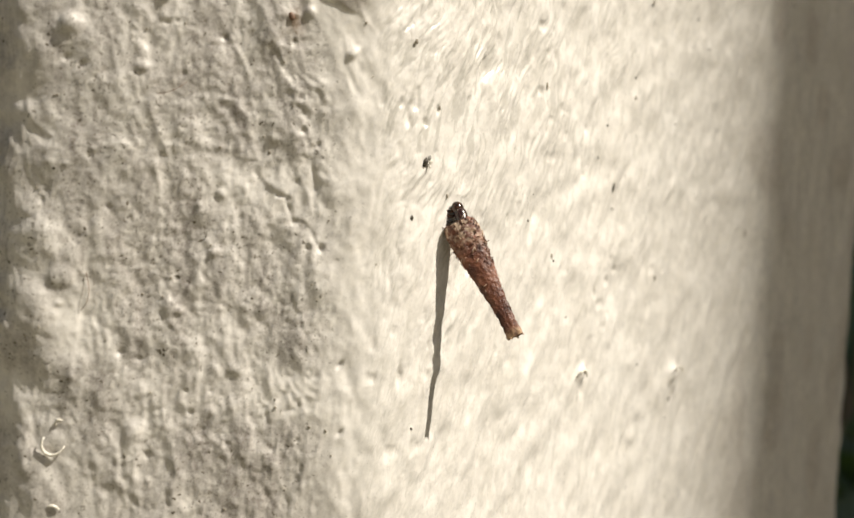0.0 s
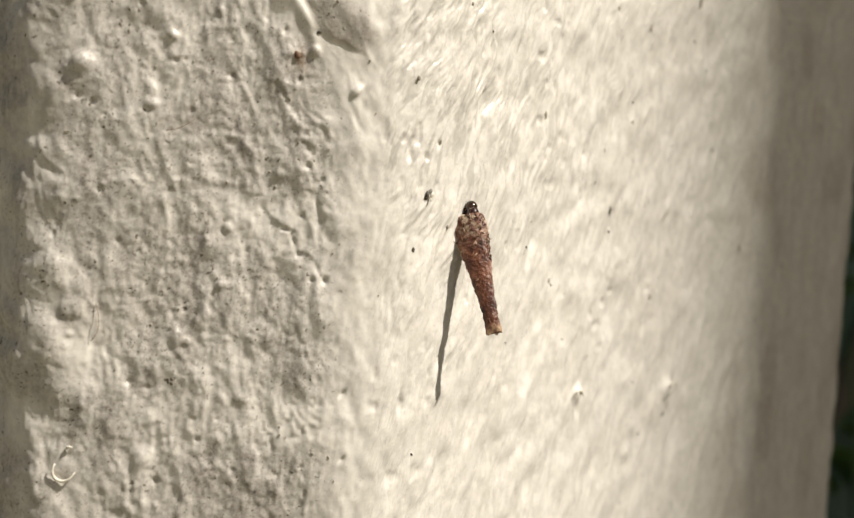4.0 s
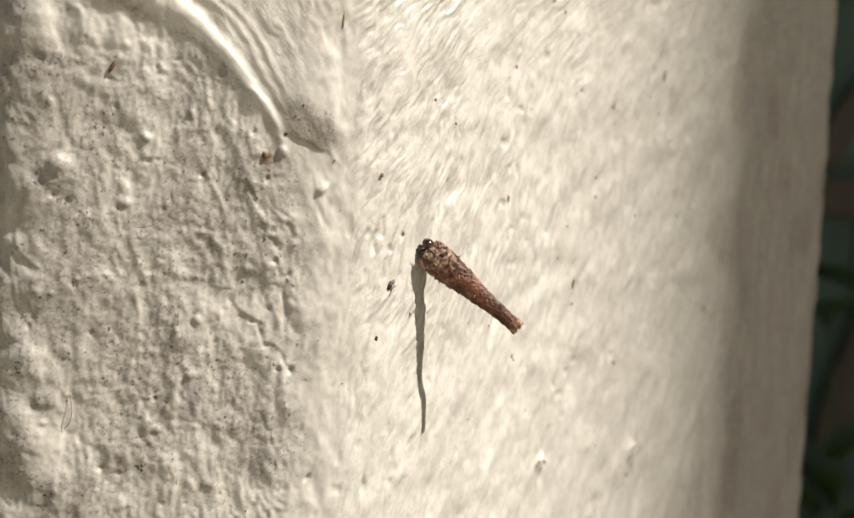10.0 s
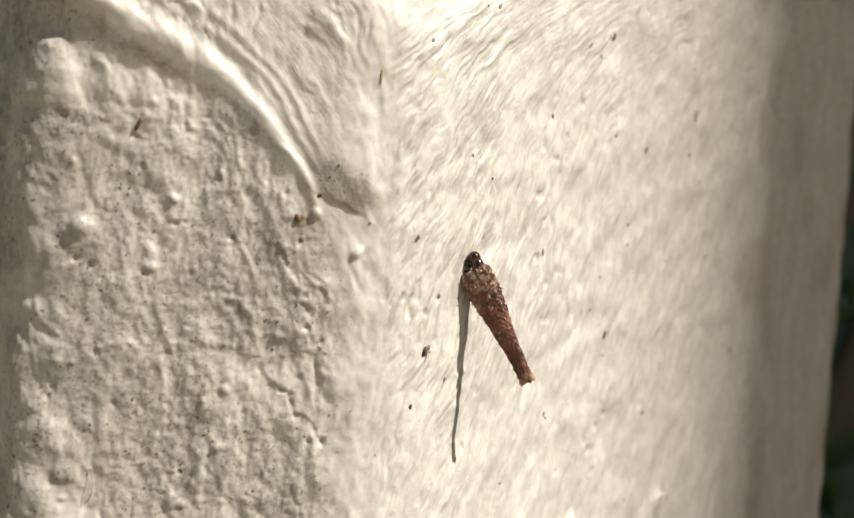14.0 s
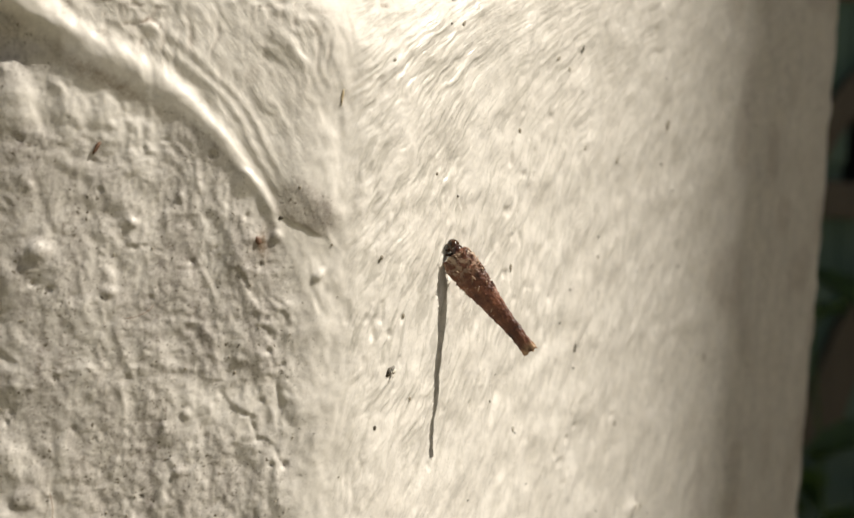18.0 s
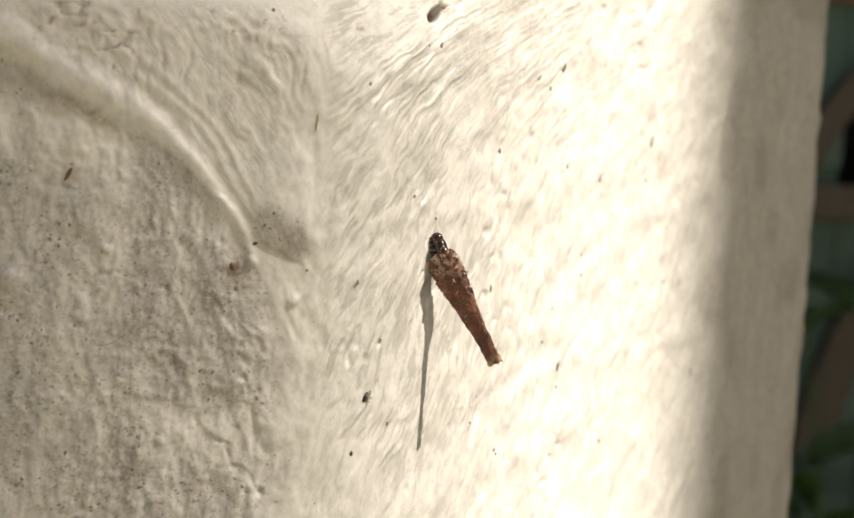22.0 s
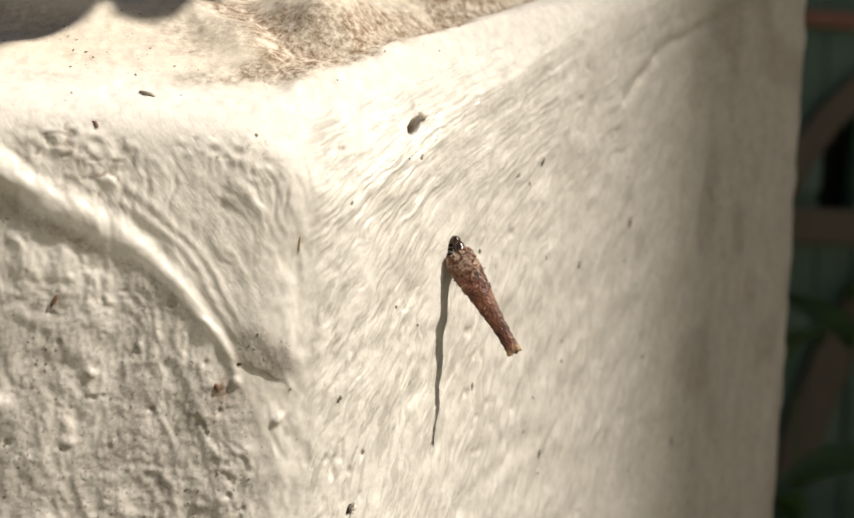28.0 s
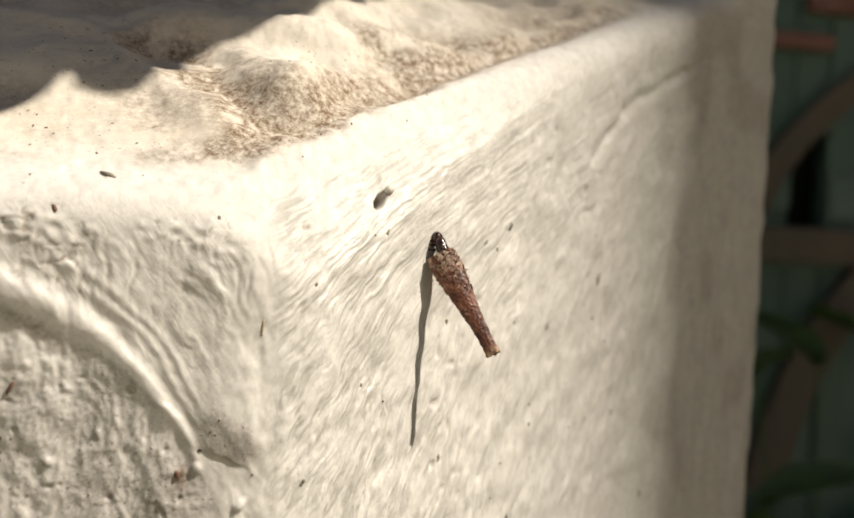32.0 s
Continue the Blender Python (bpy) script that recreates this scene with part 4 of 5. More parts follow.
# seconds, then the case's hind end and the head's tip, in millimetres from the first eye
TRACK = [
    (0.0, 9.53, 72.20, -7.51, 5.03, 75.25, 2.35),
    (0.3, 11.29, 71.97, -5.43, 4.92, 75.11, 2.45),
    (0.5, 10.63, 72.40, -5.96, 5.20, 75.44, 2.74),
    (0.8, 9.85, 72.61, -6.92, 5.54, 75.85, 2.83),
    (1.0, 9.10, 72.16, -6.63, 5.39, 75.68, 2.54),
    (1.3, 7.49, 72.55, -7.33, 5.52, 75.84, 2.24),
    (1.5, 6.74, 73.39, -8.10, 5.82, 76.19, 2.45),
    (1.8, 7.63, 72.52, -7.49, 5.59, 75.92, 2.45),
    (2.0, 7.65, 72.52, -7.40, 5.35, 75.62, 2.60),
    (2.3, 8.81, 72.48, -7.10, 5.45, 75.75, 2.60),
    (2.5, 8.86, 73.04, -7.02, 5.45, 75.74, 3.20),
    (2.8, 10.49, 73.17, -5.87, 5.44, 75.71, 3.41),
    (3.0, 9.96, 72.68, -5.59, 5.62, 75.93, 3.50),
    (3.3, 8.82, 73.21, -6.84, 6.09, 76.50, 3.37),
    (3.5, 7.59, 72.98, -6.44, 6.28, 76.71, 3.76),
    (5.5, 10.63, 74.02, -3.86, 6.08, 76.44, 5.67),
    (5.8, 10.55, 73.83, -3.82, 6.03, 76.39, 5.88),
    (6.0, 11.78, 74.29, -3.10, 5.90, 76.22, 6.35),
    (6.3, 12.48, 73.93, -2.08, 5.77, 76.07, 5.83),
    (6.5, 12.07, 74.27, -1.78, 5.75, 76.03, 6.53),
    (6.8, 12.23, 74.01, -1.81, 5.58, 75.84, 6.55),
    (7.0, 14.38, 73.54, 2.27, 5.58, 75.82, 7.46),
    (7.2, 13.31, 74.09, 0.65, 5.87, 76.15, 8.29),
    (7.3, 12.76, 74.46, 0.02, 5.36, 75.57, 7.65),
    (7.5, 11.75, 74.14, -1.22, 5.80, 76.08, 7.67),
    (7.7, 11.73, 73.90, -0.79, 5.55, 75.78, 7.93),
    (8.0, 12.67, 74.42, 0.23, 5.24, 75.41, 7.82),
    (8.2, 13.14, 75.25, 1.39, 5.32, 75.49, 8.48),
    (8.3, 12.89, 74.69, 0.89, 5.11, 75.24, 8.30),
    (8.5, 14.52, 74.61, 4.75, 5.03, 75.14, 8.51),
    (8.7, 14.76, 74.93, 1.72, 5.85, 76.14, 7.24),
    (8.8, 14.24, 74.85, 3.11, 5.12, 75.25, 8.25),
    (9.0, 13.52, 73.65, 1.90, 5.01, 75.12, 8.91),
    (9.3, 13.02, 74.36, 1.03, 5.45, 75.66, 8.11),
    (9.5, 13.19, 74.25, 2.14, 5.30, 75.47, 8.58),
    (9.8, 13.16, 73.89, 1.55, 5.10, 75.23, 8.52),
    (10.0, 12.98, 74.24, 1.99, 5.19, 75.33, 8.84),
    (10.3, 14.16, 74.04, 3.75, 5.25, 75.39, 9.35),
    (10.5, 12.75, 73.32, 2.06, 5.22, 75.35, 9.50),
    (10.8, 11.65, 73.96, 1.35, 5.20, 75.32, 9.91),
    (11.0, 11.86, 73.81, 1.52, 5.36, 75.51, 10.11),
    (11.3, 11.05, 72.85, 1.92, 5.46, 75.61, 10.56),
    (11.5, 10.85, 72.80, 1.79, 5.31, 75.43, 10.68),
    (11.8, 10.04, 73.31, 0.82, 5.69, 75.89, 10.66),
    (12.0, 13.05, 73.07, 4.09, 5.66, 75.85, 11.24),
    (12.3, 11.51, 73.64, 2.36, 5.74, 75.96, 11.05),
    (12.5, 10.24, 73.43, 1.95, 5.87, 76.09, 11.60),
    (12.8, 13.09, 73.80, 4.16, 5.84, 76.05, 11.93),
    (13.0, 11.38, 73.86, 3.05, 5.95, 76.18, 12.16),
    (13.3, 10.71, 74.10, 2.66, 5.88, 76.10, 12.38),
    (13.5, 10.33, 74.82, 2.46, 5.94, 76.16, 12.61),
    (13.8, 10.53, 74.31, 2.58, 5.88, 76.09, 12.74),
    (14.0, 10.66, 74.56, 2.85, 6.04, 76.28, 12.74),
    (14.3, 12.69, 73.46, 5.13, 6.22, 76.48, 13.02),
    (14.5, 10.97, 73.31, 3.86, 6.25, 76.52, 12.86),
    (16.5, 10.83, 74.37, 3.71, 6.57, 76.89, 13.89),
    (16.8, 12.94, 74.95, 4.72, 6.78, 77.14, 13.90),
    (17.0, 13.13, 74.76, 6.21, 6.73, 77.07, 14.33),
    (17.3, 12.92, 74.63, 5.44, 6.54, 76.85, 14.14),
    (17.5, 12.08, 74.78, 5.43, 6.77, 77.11, 14.90),
    (17.8, 13.54, 74.52, 6.98, 6.29, 76.53, 15.13),
    (18.0, 13.39, 74.93, 6.83, 6.96, 77.33, 15.20),
    (18.3, 12.34, 75.43, 5.36, 7.17, 77.59, 14.76),
    (18.5, 11.08, 76.34, 5.13, 6.84, 77.19, 15.16),
    (18.8, 12.49, 75.76, 5.89, 6.96, 77.33, 15.40),
    (19.0, 11.99, 75.88, 5.82, 6.95, 77.30, 15.77),
    (19.3, 13.54, 76.02, 7.10, 6.80, 77.14, 15.38),
    (19.5, 12.23, 75.53, 6.54, 6.98, 77.34, 15.85),
    (19.8, 11.85, 75.20, 6.05, 6.74, 77.05, 16.07),
    (20.0, 12.09, 75.56, 6.52, 6.96, 77.31, 16.54),
    (20.2, 15.45, 75.93, 10.06, 6.91, 77.24, 16.73),
    (20.3, 13.51, 75.24, 7.65, 7.56, 78.02, 16.54),
    (20.5, 11.74, 75.61, 6.64, 7.33, 77.75, 16.63),
    (20.8, 10.82, 75.69, 6.26, 6.93, 77.26, 16.91),
    (21.0, 11.26, 76.32, 6.28, 7.33, 77.74, 16.88),
    (21.3, 13.25, 76.57, 8.12, 7.16, 77.53, 17.06),
    (21.5, 12.38, 76.15, 7.41, 7.34, 77.75, 17.05),
    (21.8, 12.09, 75.87, 6.68, 7.42, 77.86, 16.82),
    (22.0, 12.51, 76.27, 7.50, 7.44, 77.87, 17.55),
    (22.3, 14.08, 76.51, 9.02, 7.74, 78.23, 17.69),
    (22.5, 13.35, 76.15, 9.21, 7.57, 78.02, 17.87),
    (22.8, 13.61, 75.89, 9.24, 7.76, 78.23, 18.71),
    (23.0, 14.06, 76.27, 10.10, 8.15, 78.69, 19.00),
    (23.3, 13.80, 76.03, 10.17, 7.80, 78.27, 19.32),
    (23.5, 14.09, 76.10, 10.62, 8.03, 78.53, 19.48),
    (23.8, 14.75, 75.97, 11.58, 8.01, 78.51, 19.50),
    (24.0, 14.35, 76.46, 11.32, 7.98, 78.46, 20.13),
    (24.3, 14.23, 76.25, 11.58, 8.38, 78.93, 20.49),
    (24.5, 13.92, 76.50, 11.69, 8.30, 78.83, 20.80),
    (25.0, 14.66, 76.12, 13.61, 8.66, 79.24, 21.59),
    (25.5, 14.93, 76.41, 14.06, 8.75, 79.34, 22.40),
    (26.0, 16.62, 76.43, 15.81, 9.10, 79.74, 23.45),
    (26.5, 15.43, 77.12, 15.26, 9.38, 80.06, 24.01),
    (28.5, 15.53, 78.38, 18.17, 10.45, 81.28, 27.66),
    (29.0, 16.10, 78.09, 19.53, 10.54, 81.37, 28.77),
    (29.5, 15.01, 79.06, 18.92, 11.08, 82.00, 29.31),
    (30.0, 13.93, 78.90, 18.75, 10.99, 81.89, 29.34),
    (30.5, 15.34, 78.37, 20.50, 11.08, 81.99, 30.07),
    (31.0, 15.56, 78.79, 21.04, 11.35, 82.29, 30.74),
    (31.5, 16.14, 79.09, 22.25, 11.34, 82.27, 31.69),
    (32.0, 16.40, 79.42, 22.65, 11.53, 82.48, 32.65),
]


def larva_roll(t):
    """How far the broad side is turned up to the sun, in degrees; for a while it hangs edge on."""
    return float(10.0 * (1 - smooth(16.3, 17.2, t)) + 12.0 * (1 - smooth(8.5, 12.0, t)) + 22.0 * smooth(23.9, 24.6, t))


def larva_pose(tail, head, roll):
    """The case's pose: its length along z, its flat side turned along the wall."""
    t, h = Vector(tail), Vector(head)
    axis = (h - t).normalized()
    out = SUN.cross(axis)
    out = (out if out.y < 0 else -out).normalized()
    lit = axis.cross(out)
    lit = lit if lit.dot(SUN) > 0 else -lit
    out = out * math.cos(radians(roll)) + lit * math.sin(radians(roll))
    x = (out - axis * out.dot(axis)).normalized()
    axis = (h - 0.7 * axis.cross(x) - t).normalized()
    x = (out - axis * out.dot(axis)).normalized()
    m = Matrix((x, axis.cross(x), axis)).transposed().to_4x4()
    return Matrix.Translation(at_mm(*t)) @ m


# ---- small marks and debris on the wall ----
SPECK = mottled("dark_debris", (0.035, 0.028, 0.02), (0.14, 0.115, 0.08), 3000, 0.55)
SMUT = mottled("grey_dirt", (0.20, 0.17, 0.13), (0.40, 0.35, 0.28), 3000, 0.7)
SHARD = mottled("glossy_flake", (0.05, 0.045, 0.04), (0.35, 0.33, 0.30), 2600, 0.15)
RUST = mottled("rust_flake", (0.12, 0.06, 0.038), (0.22, 0.125, 0.08), 2600, 0.6)
HAIR = mottled("hair", (0.16, 0.08, 0.04), (0.24, 0.13, 0.07), 2000, 0.4)
PALE = mottled("paint_flake", (0.62, 0.56, 0.47), (0.80, 0.76, 0.68), 1800, 0.4)


def lump(name, label, category, mat, u, z, sx, sy, sz, turn=0.0, seed=0, group=""):
    """An uneven little body lying on the wall; sizes are half-widths in millimetres."""
    bm = bmesh.new()
    bmesh.ops.create_icosphere(bm, subdivisions=2, radius=1.0)
    for v in bm.verts:
        k = 1 + 0.45 * noise.noise(v.co * 1.7 + Vector((seed * 3.1, seed, 0)))
        v.co = Vector((v.co.x * sx * k, v.co.y * sy * k, v.co.z * sz * k)) * U
    ob = part(name, bm, mat)
    ob.matrix_world = on_wall(u, z, turn, sz * 0.35)
    return tagged(ob, label, category, group)


SPECKS = [(32.4, 5.0, 0.28, 0.62, -12), (1.5, 13.6, 0.2, 0.22, 0), (4.4, 9.2, 0.16, 0.2, 10), (5.7, 2.7, 0.18, 0.22, 0), (19.4, 12.9, 0.24, 0.42, 5),
          (30.3, 33.8, 0.26, 0.6, -30), (51.2, 29.0, 0.5, 0.9, -20), (19.7, 24.9, 0.3, 0.3, 0), (31.6, 24.5, 0.2, 0.3, 0), (27.9, 31.5, 0.25, 0.3, 30),
          (9.9, 32.2, 0.22, 0.35, -30), (48.2, -17.4, 0.45, 0.5, 0), (68.4, 1.3, 0.5, 0.7, 0), (21.7, -1.8, 0.2, 0.3, 0), (1.8, 0.9, 0.2, 0.22, 0),
          (7.6, 20.2, 0.2, 0.16, 40), (-8.9, 5.0, 0.14, 0.14, 0), (-6.2, 16.1, 0.25, 0.16, 20), (-5.0, 18.3, 0.15, 0.15, 0), (1.8, 28.0, 0.16, 0.22, -20), (25.4, 32.1, 0.2, 0.42, -50), (39.0, 24.0, 0.28, 0.5, -10), (-5.6, 32.6, 0.15, 0.2, 0),
          (36.0, 14.0, 0.22, 0.34, 0), (43.0, -4.0, 0.3, 0.4, 20)]
for i, (su, sz_, a, b_, turn) in enumerate(SPECKS):
    lump("dirt_speck", "tiny dark dirt speck stuck to the painted wall", "dirt speck", SPECK if i in (0, 5, 11, 14, 17) else SMUT, su, sz_, a * 0.75, b_ * 0.8, 0.06, turn, i, "dirt specks on the wall")
rs = random.Random(21)
for i in range(70):
    su, sz_ = (rs.uniform(-25, 0), rs.uniform(-22, 15)) if i % 3 else (rs.uniform(1, 60), rs.uniform(-20, 36))
    a = rs.uniform(0.035, 0.085) * (1 + max(su, 0) / 60)
    lump("dirt_speck", "tiny dark dirt speck stuck to the painted wall", "dirt speck", SMUT if i % 3 else SPECK, su, sz_, a, a * rs.uniform(0.8, 1.8), 0.06, rs.uniform(0, 90), 30 + i, "dirt specks on the wall")

for i in range(70):
    su, into = rs.uniform(-26, 26), rs.uniform(1.0, 20) ** 1.0
    a = rs.uniform(0.03, 0.075)
    lump("dirt_speck", "tiny dark dirt speck lying on the worn sloping top", "dirt speck", RUST if i % 2 == 0 else SMUT, su, float(lip(np.array(su))) + into, a, a * rs.uniform(1.0, 3.2), 0.05, rs.uniform(0, 180), 130 + i, "dirt specks on the top")
lump("debris_crumb", "twisted brown crumb lying at the worn rim", "debris", SMUT, -13.5, float(lip(np.array(-13.5))) + 2.6, 0.62, 0.2, 0.16, -25, 6)

# the glossy crumb beside the larva's way, in three flakes
crumb = lump("debris_crumb", "dark crumb with glassy flakes caught on the paint", "debris", SPECK, 2.85, 5.0, 0.20, 0.40, 0.16, -25, 3)
for dx, dy, s, turn in ((0.30, 0.25, 0.26, 30), (0.05, 0.42, 0.24, -20), (0.42, -0.12, 0.14, 5), (-0.12, 0.12, 0.16, 0)):
    bm = bmesh.new()
    bmesh.ops.create_icosphere(bm, subdivisions=1, radius=1.0)
    for v in bm.verts:
        v.co = Vector((v.co.x * s * 0.7 + dx, v.co.y * s + dy, v.co.z * s * 0.5 + 0.2)) * U
    part("flake", bm, PALE if dx > 0.2 else SHARD, crumb, "glassy grey flake", False)
lump("rust_flake", "thin red-brown flake standing on the plaster", "flake", RUST, -18.8, 20.2, 0.14, 0.6, 0.16, -28, 7)
lump("rust_flake", "thin red-brown flake standing on the plaster", "flake", RUST, -7.7, 14.4, 0.22, 0.3, 0.1, 20, 8)
lump("debris_crumb", "rust-brown crumb stuck under the worn rim", "debris", RUST, -16.6, 32.5, 0.15, 0.30, 0.07, 30, 12)
lump("seed_husk", "tiny tan seed husk stuck beside the arris", "debris", mottled("husk", (0.34, 0.26, 0.15), (0.52, 0.43, 0.30), 2200, 0.6), -2.3, 24.9, 0.10, 0.6, 0.05, -4, 13)
lump("paint_flake", "raised pale flake at the edge of a small hole", "flake", PALE, 10.7, 36.1, 0.5, 0.35, 0.3, 35, 9)


def hair_fibre(u, z, reach, rise, turn):
    bm = bmesh.new()
    pts = [(reach * t, rise * t * t - 0.35 * reach * t * (1 - t), 0.06 + 0.25 * math.sin(math.pi * t)) for t in (0, 0.15, 0.3, 0.45, 0.6, 0.75, 0.9, 1)]
    tube(bm, [Vector(p) * U for p in pts], [0.022 * U] * 8, 6)
    ob = part("hair_fibre", bm, HAIR)
    ob.matrix_world = on_wall(u, z, turn, 0.1)
    return tagged(ob, "short curled brown hair clinging to the plaster", "hair", "hairs on the wall")


def paint_curl(u, z, radius, sweep, turn):
    """A thin curled edge of lifted paint."""
    bm = bmesh.new()
    pts, rad = [], []
    for k in range(13):
        a = radians(sweep) * k / 12
        pts.append(Vector((radius * math.cos(a), radius * 1.25 * math.sin(a), 0.10 + 0.05 * math.sin(3 * a))) * U)
        rad.append(0.085 * U * (0.35 + math.sin(math.pi * (k + 0.6) / 13.2)))
    tube(bm, pts, rad, 7)
    ob = part("paint_curl", bm, PALE)
    ob.matrix_world = on_wall(u, z, turn, 0.02)
    return tagged(ob, "thin pale curl of lifted paint on the plaster", "paint flake", "paint curls")


paint_curl(-22.9, -15.6, 0.75, 190, 150)
paint_curl(-22.5, -14.3, 0.25, 140, 60)
paint_curl(-22.8, -20.6, 0.5, 100, 40)
paint_curl(48.6, -14.6, 0.7, 150, 20)
paint_curl(27.6, -13.2, 0.6, 150, 10)

hair_fibre(-21.3, -6.4, 2.4, 1.0, 62)
hair_fibre(-16.6, 8.6, 2.2, 0.2, 20)

# ---- what stands round the pillar, and unseen things added for their shade ----
SOIL = mottled("ground_soil", (0.235, 0.215, 0.145), (0.36, 0.33, 0.23), 9.0, 0.9, 0, 60, 0.6, 0.02)
bm = bmesh.new()
bmesh.ops.create_grid(bm, x_segments=40, y_segments=40, size=1.0)
for v in bm.verts:
    r = max(abs(v.co.x), abs(v.co.y))
    k = 1200 * r ** 3 + 3 * r
    d = Vector((v.co.x, v.co.y, 0)) / max(r, 1e-6)
    v.co = Vector((d.x * k, d.y * k, 0.02 * noise.noise(d * k) if r > 0.1 else 0))
tagged(part("ground", bm, SOIL), "dry pale sandy garden soil", "ground", kind="structure")

TEAL = mottled("teal_paint", (0.055, 0.11, 0.088), (0.11, 0.18, 0.15), 7.0, 0.5, 0, 120, 0.3, 0.0006, (1, 1, 0.3))
PALE_TEAL = mottled("pale_teal_paint", (0.09, 0.15, 0.125), (0.15, 0.22, 0.19), 10.0, 0.6)
BROWN = mottled("brown_timber", (0.095, 0.078, 0.06), (0.16, 0.13, 0.10), 14.0, 0.7, 0, 90, 0.4, 0.0006, (1, 1, 0.2))
PINK = mottled("faded_red_paint", (0.20, 0.09, 0.07), (0.28, 0.14, 0.11), 18.0, 0.7)
DARK = mottled("dark_gap", (0.004, 0.004, 0.004), (0.010, 0.009, 0.008), 12.0, 0.9)
LEAF = mottled("leaf", (0.035, 0.075, 0.018), (0.07, 0.13, 0.03), 40.0, 0.5)
STUCCO = mottled("stucco", (0.45, 0.40, 0.33), (0.55, 0.50, 0.42), 3.0, 0.8)
ROOF = mottled("roof_tiles", (0.12, 0.06, 0.045), (0.2, 0.1, 0.075), 6.0, 0.8)
POST = mottled("post_timber", (0.16, 0.11, 0.07), (0.30, 0.22, 0.15), 30.0, 0.75, 0, 200, 0.4, 0.0008, (1, 1, 0.1))


def build_gate():
    """A teal garden gate with upright slots and curved brown bars, in shade behind the pillar."""
    gate = empty("garden_gate")
    tagged(gate, "dark teal timber garden gate with upright slots and curved brown bars", "gate")
    y0 = 850

    def slab(name, mat, x0, x1, z0, z1, y1, depth, label=""):
        bm = bmesh.new()
        box(bm, at_mm(x0, y1, z0), at_mm(x1, y1 + depth, z1))
        bmesh.ops.bevel(bm, geom=bm.edges[:], offset=0.002, segments=1, affect="EDGES")
        return part(name, bm, mat, gate, label, False)
    # near-black sheet standing in for the darkness behind the slot
    slab("slot_dark_sheet", DARK, 150, 900, -900, 520, y0 + 40, 20)
    for x0, x1 in ((150, 300), (303, 423), (458, 560), (563, 700), (703, 900)):
        slab("board", TEAL, x0, x1, -900, 520, y0, 24, "dark teal board")
    for z0, z1 in ((-900, 74), (166, 520)):
        slab("slot_board", TEAL, 423.5, 457.5, z0, z1, y0 + 2, 22, "dark teal board")
    slab("panel", PALE_TEAL, 300, 423, 92, 128, y0 - 6, 6, "paler teal strip")
    slab("panel", PALE_TEAL, 459, 900, 84, 126, y0 - 6, 6, "paler teal strip")
    slab("rail", BROWN, 150, 900, 44, 76, y0 - 22, 22, "brown cross rail")
    slab("rail", PINK, 150, 455, 236, 250, y0 - 12, 12, "faded red rail")
    slab("rail", PINK, 430, 900, 270, 292, y0 - 12, 12, "faded red rail")

    def bar(pts, width, mat):
        bm = bmesh.new()
        verts = []
        for i, (x, z) in enumerate(pts):
            a, b = pts[max(i - 1, 0)], pts[min(i + 1, len(pts) - 1)]
            t = Vector((b[0] - a[0], b[1] - a[1])).normalized()
            o = Vector((-t.y, t.x)) * width / 2
            verts.append([bm.verts.new(at_mm(x + k * o.x, y, z + k * o.y)) for k, y in ((-1, y0 - 16), (1, y0 - 16), (1, y0 - 1), (-1, y0 - 1))])
        for r0, r1 in zip(verts, verts[1:]):
            for k in range(4):
                bm.faces.new((r0[k], r0[(k + 1) % 4], r1[(k + 1) % 4], r1[k]))
        bm.faces.new(verts[0])
        bm.faces.new(list(reversed(verts[-1])))
        bmesh.ops.recalc_face_normals(bm, faces=bm.faces[:])
        part("curved_bar", bm, mat, gate, "curved brown bar", False)
    bar([(385, 90), (400, 122), (425, 158), (460, 192), (500, 222), (560, 250)], 24, BROWN)
    bar([(408, -160), (418, -110), (436, -60), (460, -15), (490, 25), (520, 45)], 34, BROWN)
    slab("gate_post", BROWN, 905, 1000, -998, 620, y0 - 40, 90, "brown gate post")
    slab("gate_post", BROWN, 50, 145, -998, 620, y0 - 40, 90, "brown gate post")


build_gate()


